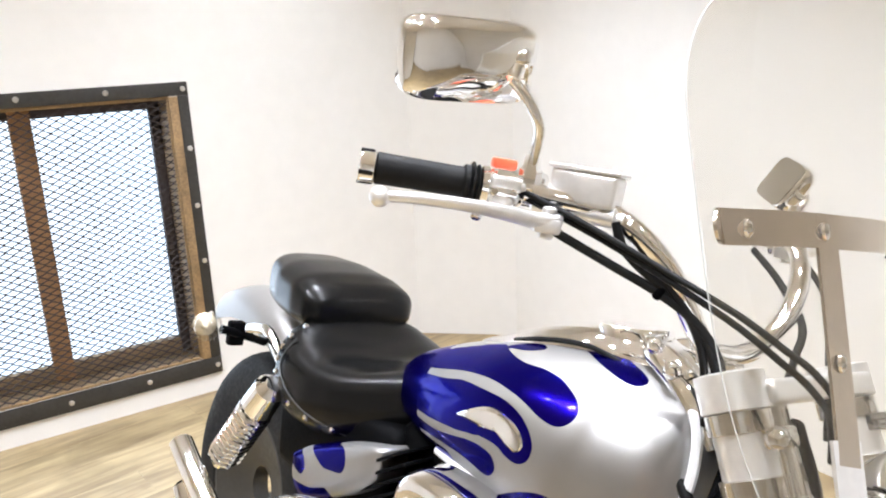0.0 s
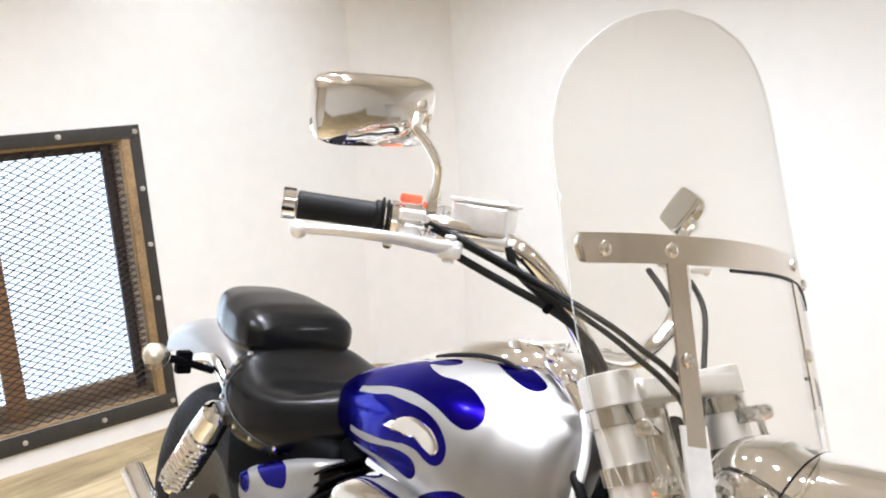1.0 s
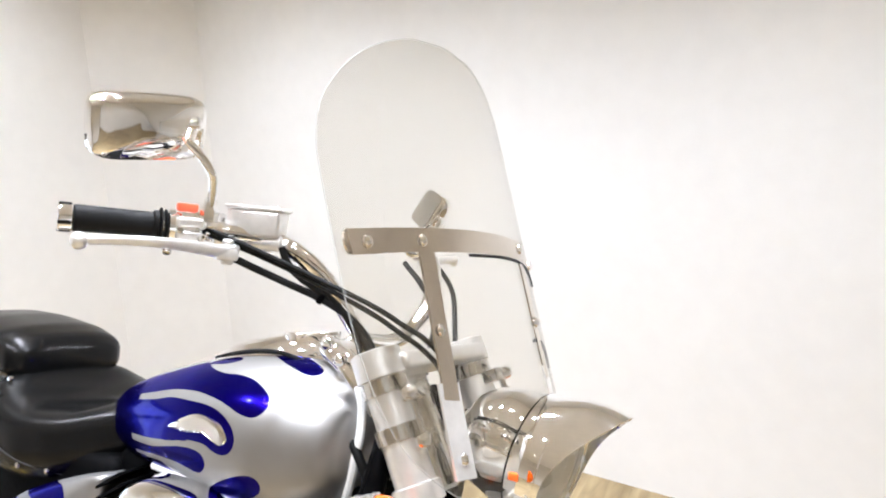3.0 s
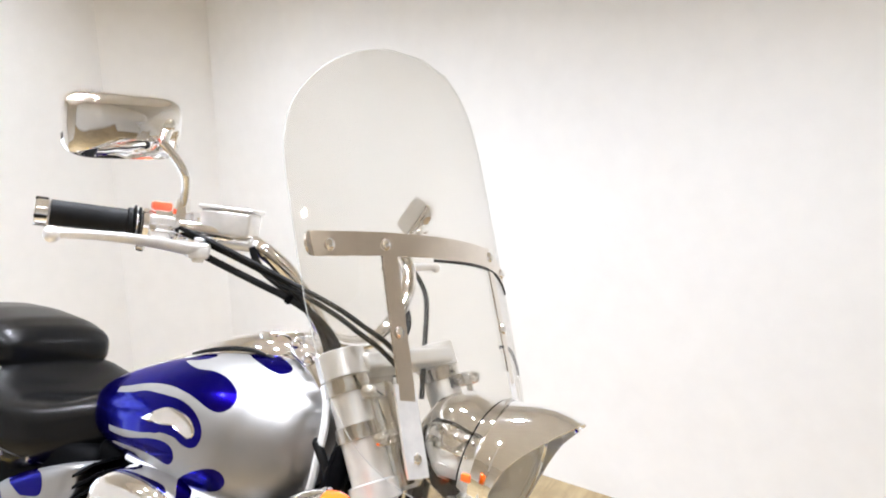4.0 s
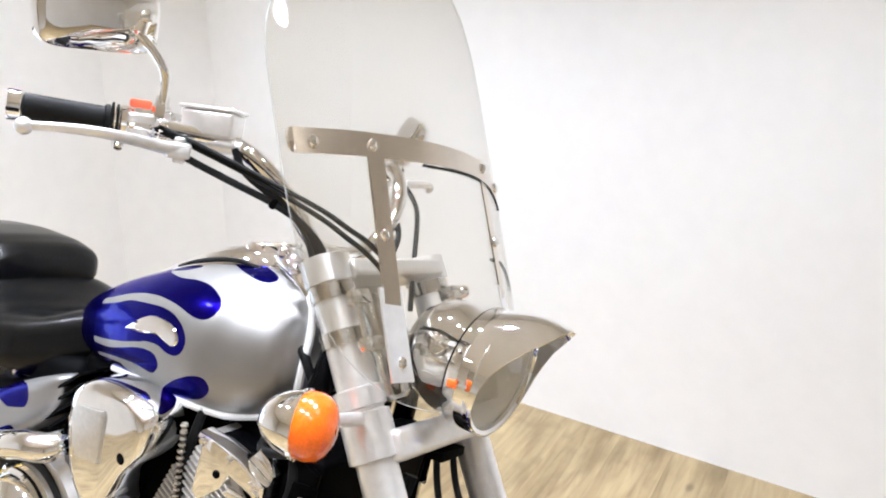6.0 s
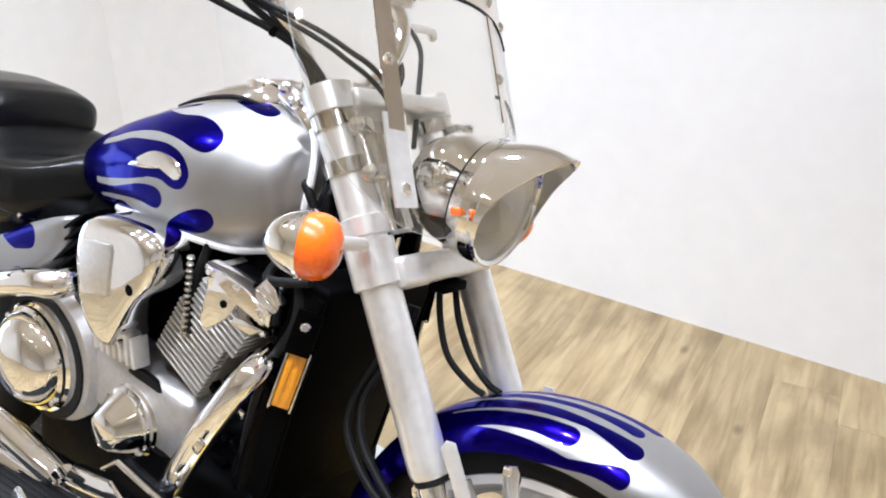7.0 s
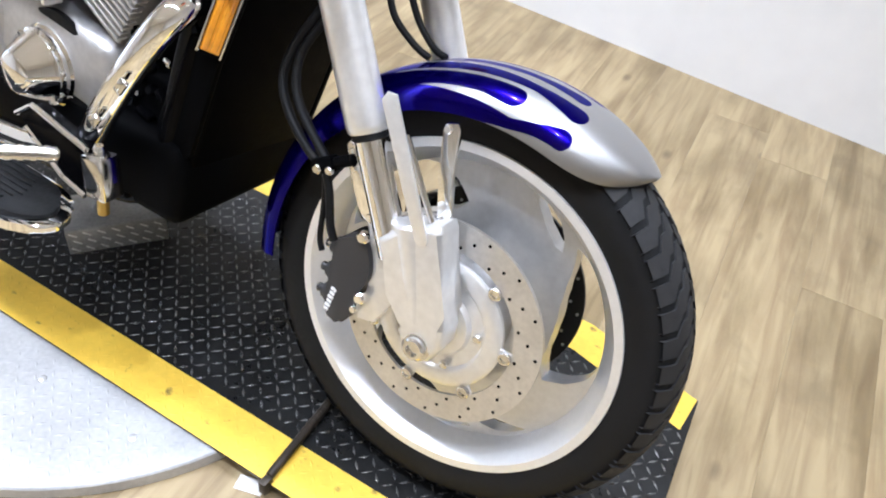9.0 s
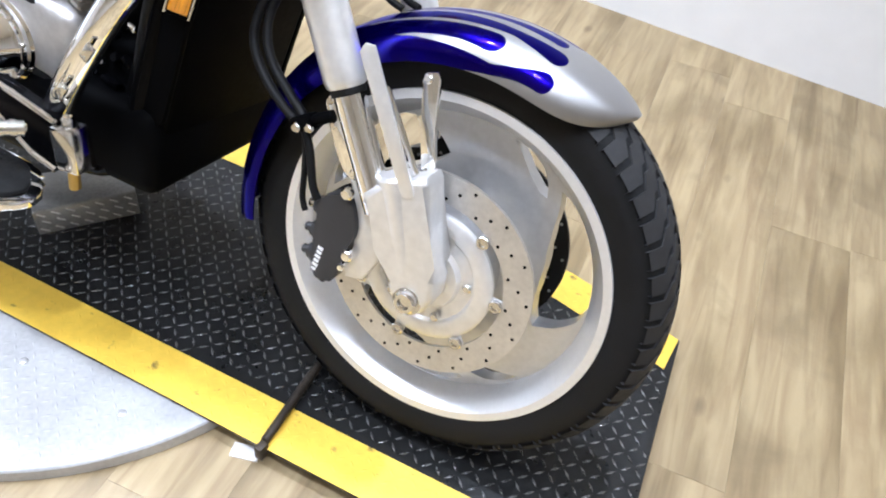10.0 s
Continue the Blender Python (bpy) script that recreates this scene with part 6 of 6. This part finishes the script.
def control_side(right):
    o = sub("grip", "black rubber grip with notched chrome end")
    bm = bmesh.new()
    lathe(bm, G0 + GD * 0.016, GD, [(0, 0.0150), (0.001, 0.0170), (0.040, 0.0166), (0.092, 0.0164), (0.094, 0.0195), (0.099, 0.0195), (0.100, 0.015)], 32)
    part("grip_rubber", bm, RUBBER, o)
    for q, r in ((0.1165, 0.0235), (0.1225, 0.0215)):
        bm = bmesh.new()
        lathe(bm, G0 + GD * q, GD, [(0, 0.015), (0.0005, r - 0.001), (0.001, r), (0.003, r), (0.0035, 0.015)], 28)
        part("grip_flange", bm, RUBBER, o)
    bm = bmesh.new()
    lathe(bm, G0 - GD * 0.002, GD, [(0, 0.010), (0.001, 0.0165), (0.003, 0.0182), (0.016, 0.0182), (0.0175, 0.0165)], 32)
    part("grip_end", bm, CHROME, o)
    for k in range(4):
        a = math.pi / 2 * k + 0.35
        bm = bmesh.new()
        box(bm, G0 + GD * 0.006 + RGD @ Vector((0, 0.0176 * math.cos(a), 0.0176 * math.sin(a))), (0.015, 0.005, 0.0035), RGD @ Matrix.Rotation(a - math.pi / 2, 3, "X"), 0.001, 1)
        part("end_notch", bm, RUBBER, o)
    h = sub("switch_housing", "polished two-piece switch housing with a red button" if right else "polished two-piece switch housing")
    bm = bmesh.new()
    lathe(bm, G0 + GD * 0.127, GD, [(0, 0.014), (0.001, 0.0215), (0.008, 0.0225), (0.010, 0.019), (0.013, 0.0195), (0.015, 0.0235), (0.036, 0.0235), (0.040, 0.021), (0.047, 0.0165), (0.049, 0.013)], 28)
    part("housing", bm, CHROME, h)
    bm = bmesh.new()
    box(bm, G0 + GD * 0.150 + Vector((0.006, -0.004, -0.014)), (0.030, 0.030, 0.026), RGD, 0.006, 3)
    box(bm, G0 + GD * 0.152 + RGD @ Vector((0.0, -0.016, 0.006)), (0.034, 0.016, 0.016), RGD, 0.005, 3)
    part("switch_block", bm, ALU, h)
    bm = bmesh.new()
    bolt(bm, G0 + GD * 0.140 + RGD @ Vector((0, -0.024, -0.004)), RGD @ Vector((0, -1, 0.2)), 0.0045, 0.004)
    part("housing_screw", bm, STEEL, h)
    bm = bmesh.new()
    rod(bm, G0 + GD * 0.136 + Vector((0.004, -0.01, -0.026)), G0 + GD * 0.136 + Vector((0.006, -0.014, -0.036)), 0.006, 12, bev=0.0015)
    part("cable_adjuster", bm, STEEL, h)
    if right:
        bm = bmesh.new()
        box(bm, G0 + GD * 0.152 + Vector((-0.002, 0.0, 0.0265)), (0.027, 0.016, 0.011), RGD, 0.003)
        part("stop_button", bm, STOPB, h, "red stop button")
        master_cylinder()
    lv = sub("brake_lever" if right else "clutch_lever", "silver hand lever with ball end")
    bm = bmesh.new()
    hose(bm, [(-0.552, -0.235, 0.812), (-0.558, -0.262, 0.810), (-0.562, -0.300, 0.813), (-0.566, -0.350, 0.816), (-0.586, -0.390, 0.815), (-0.606, -0.418, 0.812)], 0.0075, 14, 6, flat=0.8, radii=[0.0105, 0.0100, 0.0088, 0.0076, 0.0066, 0.0060])
    bmesh.ops.create_uvsphere(bm, u_segments=18, v_segments=12, radius=0.0105, matrix=Matrix.Translation((-0.610, -0.423, 0.811)))
    part("lever", bm, ALU, lv)
    bm = bmesh.new()
    box(bm, (-0.560, -0.246, 0.806), (0.030, 0.030, 0.016), RGD, 0.004, 2)
    lathe(bm, (-0.556, -0.246, 0.792), (0, 0, 1), [(0, 0.006), (0.002, 0.008), (0.032, 0.008), (0.034, 0.006)], 14)
    part("lever_pivot", bm, ALU, lv)
    # mirror on its bent stem
    mi = sub("mirror", "rectangular chrome mirror on a bent stem")
    if right:
        kn, mc, hw = Vector((-0.580, -0.302, 0.968)), Vector((-0.606, -0.350, 0.957)), 0.077
        mx, mz = Vector((0.12, 0.97, 0.14)).normalized(), Vector((0.20, 0.03, 0.97)).normalized()
        st = [(-0.570, -0.270, 0.858), (-0.566, -0.272, 0.876), (-0.560, -0.277, 0.896), (-0.558, -0.284, 0.910), (-0.566, -0.297, 0.930), (-0.577, -0.310, 0.945)]
    else:
        kn, mc, hw = Vector((-0.655, -0.430, 0.892)), Vector((-0.680, -0.420, 0.915)), 0.067
        mx, mz = Vector((0.725, 0.66, -0.20)).normalized(), Vector((0.16, -0.40, 0.90)).normalized()
        st = [(-0.570, -0.270, 0.858), (-0.566, -0.276, 0.872), (-0.566, -0.290, 0.886), (-0.585, -0.330, 0.892), (-0.620, -0.385, 0.890), (-0.640, -0.412, 0.890)]
    bm = bmesh.new()
    hose(bm, st, 0.0058, 12, 6)
    hose(bm, [st[-1], V3(st[-1]).lerp(kn, 0.5), kn], 0.0085, 12, 4)
    lathe(bm, (-0.571, -0.269, 0.846), (0.03, -0.02, 1), [(0, 0.012), (0.014, 0.012), (0.018, 0.009), (0.030, 0.008)], 6)
    part("stem", bm, CHROME, mi)
    my = mx.cross(mz).normalized()
    mz = my.cross(mx)
    hh = 0.041
    bm = bmesh.new()
    rings = []
    for k_, dep in ((0.95, -0.006), (1.0, -0.003), (1.0, 0.004), (0.985, 0.011), (0.94, 0.018), (0.88, 0.0215), (0.70, 0.025), (0.3, 0.027)):
        r = []
        for k in range(64):
            a = 2 * math.pi * k / 64
            cc, ss = math.cos(a), math.sin(a)
            x, z = hw * k_ * math.copysign(abs(cc) ** 0.36, cc), hh * k_ * math.copysign(abs(ss) ** 0.36, ss)
            x *= 1 - 0.06 * max(0.0, -z / hh) if x < 0 else 1
            low = hh * (-0.92 + 0.95 * (x + hw) / (2 * hw))
            z = max(z, low + 0.004) if dep > 0.02 else z
            r.append(mc + mx * x + mz * z + my * dep)
        rings.append(r)
    loft(bm, rings)
    part("shell", bm, CHROME, mi, "chrome mirror back", 75)
    bm = bmesh.new()
    loft(bm, [[mc + mx * (hw * k_ * math.copysign(abs(math.cos(a)) ** 0.36, math.cos(a))) + mz * (hh * k_ * math.copysign(abs(math.sin(a)) ** 0.36, math.sin(a))) + my * dep
               for a in (2 * math.pi * k / 48 for k in range(48))] for k_, dep in ((0.94, -0.0065), (0.94, -0.0075))])
    part("mirror_glass", bm, STEEL, mi, "mirror glass")
    bm = bmesh.new()
    bmesh.ops.create_uvsphere(bm, u_segments=18, v_segments=12, radius=0.0125, matrix=Matrix.Translation(kn))
    lathe(bm, kn - my * 0.016 - mx * 0.004, my, [(0, 0.015), (0.006, 0.014), (0.012, 0.011)], 18)
    box(bm, kn + mx * -0.010 + mz * 0.003, (0.030, 0.014, 0.014), Matrix((mx, my, mz)).transposed(), 0.005, 3)
    part("knuckle", bm, CHROME, mi)


LAY[0] = None
control_side(True)
LAY[0] = MIRROR
control_side(False)
LAY[0] = None
# cables from the bar down to the steering head, brake hoses down to the wheel
for pts, r in (([(-0.590, -0.262, 0.838), (-0.545, -0.238, 0.823), (-0.490, -0.212, 0.803), (-0.440, -0.190, 0.784), (-0.368, -0.170, 0.759), (-0.326, -0.160, 0.740), (-0.298, -0.147, 0.724), (-0.288, -0.112, 0.694), (-0.298, -0.065, 0.640)], 0.0034),
               ([(-0.590, -0.258, 0.832), (-0.545, -0.233, 0.816), (-0.490, -0.207, 0.796), (-0.440, -0.186, 0.776), (-0.372, -0.166, 0.749), (-0.330, -0.156, 0.728), (-0.303, -0.142, 0.710), (-0.295, -0.106, 0.680), (-0.305, -0.060, 0.630)], 0.0034),
               ([(-0.588, -0.215, 0.803), (-0.566, -0.198, 0.792), (-0.520, -0.170, 0.773), (-0.478, -0.140, 0.754), (-0.446, -0.112, 0.730), (-0.430, -0.080, 0.692), (-0.425, -0.06, 0.64)], 0.0052),
               ([(-0.512, -0.192, 0.822), (-0.505, -0.185, 0.800), (-0.498, -0.165, 0.782), (-0.468, -0.130, 0.752), (-0.440, -0.098, 0.712), (-0.425, -0.075, 0.66)], 0.0052),
               ([(-0.500, -0.178, 0.812), (-0.478, -0.150, 0.778), (-0.452, -0.118, 0.735), (-0.440, -0.095, 0.690), (-0.432, -0.080, 0.62)], 0.0045),
               ([(-0.590, 0.258, 0.832), (-0.545, 0.233, 0.816), (-0.490, 0.197, 0.790), (-0.440, 0.150, 0.760), (-0.40, 0.10, 0.70), (-0.36, 0.05, 0.62)], 0.0042),
               ([(-0.588, 0.215, 0.803), (-0.520, 0.170, 0.773), (-0.446, 0.112, 0.730), (-0.430, 0.080, 0.692), (-0.425, 0.06, 0.64)], 0.0050),
               ([(-0.252, 0.006, 0.436), (-0.240, 0.002, 0.39), (-0.215, -0.004, 0.345), (-0.175, -0.004, 0.318), (-0.150, -0.002, 0.309)], 0.0050),
               ([(-0.240, 0.030, 0.436), (-0.226, 0.030, 0.39), (-0.196, 0.026, 0.345), (-0.160, 0.020, 0.318), (-0.135, 0.016, 0.312)], 0.0050),
               ([(-0.270, -0.03, 0.41), (-0.280, -0.045, 0.36), (-0.300, -0.055, 0.320), (-0.319, -0.070, 0.268), (-0.311, -0.090, 0.228), (-0.281, -0.101, 0.192), (-0.235, -0.114, 0.166), (-0.205, -0.119, 0.156)], 0.0066),
               ([(-0.262, -0.03, 0.41), (-0.270, -0.042, 0.36), (-0.288, -0.050, 0.318), (-0.307, -0.062, 0.271), (-0.298, -0.080, 0.236), (-0.274, -0.092, 0.206), (-0.228, -0.108, 0.179), (-0.205, -0.114, 0.166)], 0.0066),
               ([(-0.196, -0.121, 0.152), (-0.184, -0.124, 0.130), (-0.175, -0.127, 0.105), (-0.168, -0.129, 0.085), (-0.158, -0.129, 0.068)], 0.0058),
               ([(-0.200, -0.119, 0.152), (-0.192, -0.121, 0.125), (-0.188, -0.122, 0.095), (-0.184, -0.124, 0.060), (-0.176, -0.125, 0.042)], 0.0042)):
    bm = bmesh.new()
    hose(bm, pts, r, 10, 7)
    part("cable", bm, RUBBER, bike)
for q in ((-0.479, -0.141, 0.755),):
    bm = bmesh.new()
    box(bm, q, (0.010, 0.012, 0.016), Matrix.Rotation(radians(35), 3, "Z") @ Matrix.Rotation(radians(28), 3, "Y"), 0.003)
    part("cable_clip", bm, BLACK, bike)
# hose joint on its bracket behind the fork
joint = sub("brake_hose_joint", "black brake hose joint on a chrome bracket")
bm = bmesh.new()
box(bm, (-0.200, -0.118, 0.160), (0.034, 0.022, 0.022), Matrix.Rotation(radians(-30), 3, "Y"), 0.004, 2)
rod(bm, (-0.190, -0.118, 0.166), (-0.158, -0.120, 0.186), 0.008, 12, bev=0.002)
part("joint_block", bm, BLACK, joint)
bm = bmesh.new()
bolt(bm, (-0.204, -0.129, 0.155), (0, -1, 0), 0.007, 0.006)
bolt(bm, (-0.186, -0.129, 0.160), (0, -1, 0), 0.006, 0.005)
part("banjo_bolt", bm, STEEL, joint)
bm = bmesh.new()
box(bm, (-0.246, 0.018, 0.440), (0.030, 0.060, 0.014), None, 0.003)
part("hose_joint", bm, BLACK, bike)

# --- brake calipers ---
LAY[0] = None


def caliper(side):
    o = sub("brake_caliper", "dark grey three-piston brake caliper with pale lettering bars")
    bm = bmesh.new()
    out = spline([(-0.156, 0, 0.070), (-0.136, 0, 0.084), (-0.114, 0, 0.088), (-0.100, 0, 0.064), (-0.096, 0, 0.036), (-0.106, 0, 0.006), (-0.110, 0, -0.030), (-0.124, 0, -0.050), (-0.146, 0, -0.052), (-0.154, 0, -0.030), (-0.156, 0, 0.02), (-0.156, 0, 0.070)], 5)[:-1]
    slab(bm, [(p.x, p.z) for p in out], (0, side * 0.128, 0), (1, 0, 0), (0, 0, 1), -0.026 if side < 0 else 0.026, 0.005, 3)
    part("body", bm, CALIPER, o)
    bm = bmesh.new()
    slab(bm, [(p.x * 0.96 - 0.010, p.z * 0.92) for p in out], (0, side * 0.100, 0), (1, 0, 0), (0, 0, 1), -0.040 if side < 0 else 0.040, 0.004, 2)
    part("inner_half", bm, BLACK, o)
    for z in (0.054, 0.016, -0.020):
        bm = bmesh.new()
        lathe(bm, (-0.146, side * 0.113, z), (-1, 0, -0.12), [(0, 0.014), (0.014, 0.014), (0.018, 0.011), (0.020, 0.011)], 16)
        part("piston_cap", bm, CALIPER, o)
        bm = bmesh.new()
        lathe(bm, (-0.166, side * 0.113, z - 0.002), (-1, 0, -0.12), [(0, 0.0065), (0.010, 0.0065), (0.012, 0.004)], 10)
        part("bleed_nipple", bm, STEEL if z > 0.03 else CALIPER, o)
    for k in range(6):
        bm = bmesh.new()
        box(bm, (-0.1275 - k * 0.0012, side * 0.1545, 0.016 - k * 0.0068), (0.0085 - 0.001 * (k % 2), 0.0012, 0.0042), Matrix.Rotation(radians(14), 3, "Y"), 0)
        part("mark", bm, WHITEP, o)
    for p, r in (((-0.114, 0.096), 0.009), ((-0.098, 0.008), 0.009), ((-0.103, -0.012), 0.006)):
        bm = bmesh.new()
        bolt(bm, (p[0], side * 0.130, p[1]), (0, side, 0), r, 0.008)
        part("mount_bolt", bm, CHROME, o)
    bm = bmesh.new()
    slab(bm, [(-0.122, 0.108), (-0.100, 0.112), (-0.070, 0.060), (-0.058, 0.010), (-0.078, -0.030), (-0.104, -0.036), (-0.108, -0.010), (-0.094, 0.016), (-0.096, 0.060)], (0, side * 0.104, 0), (1, 0, 0), (0, 0, 1), 0.014 if side < 0 else -0.014, 0.004, 2)
    part("bracket", bm, ALU, o, "silver caliper bracket")


CALIPER = mat("dark_grey_caliper_paint", (0.030, 0.030, 0.032), 0.45, var=0.15, scale=20)
caliper(-1)
caliper(1)
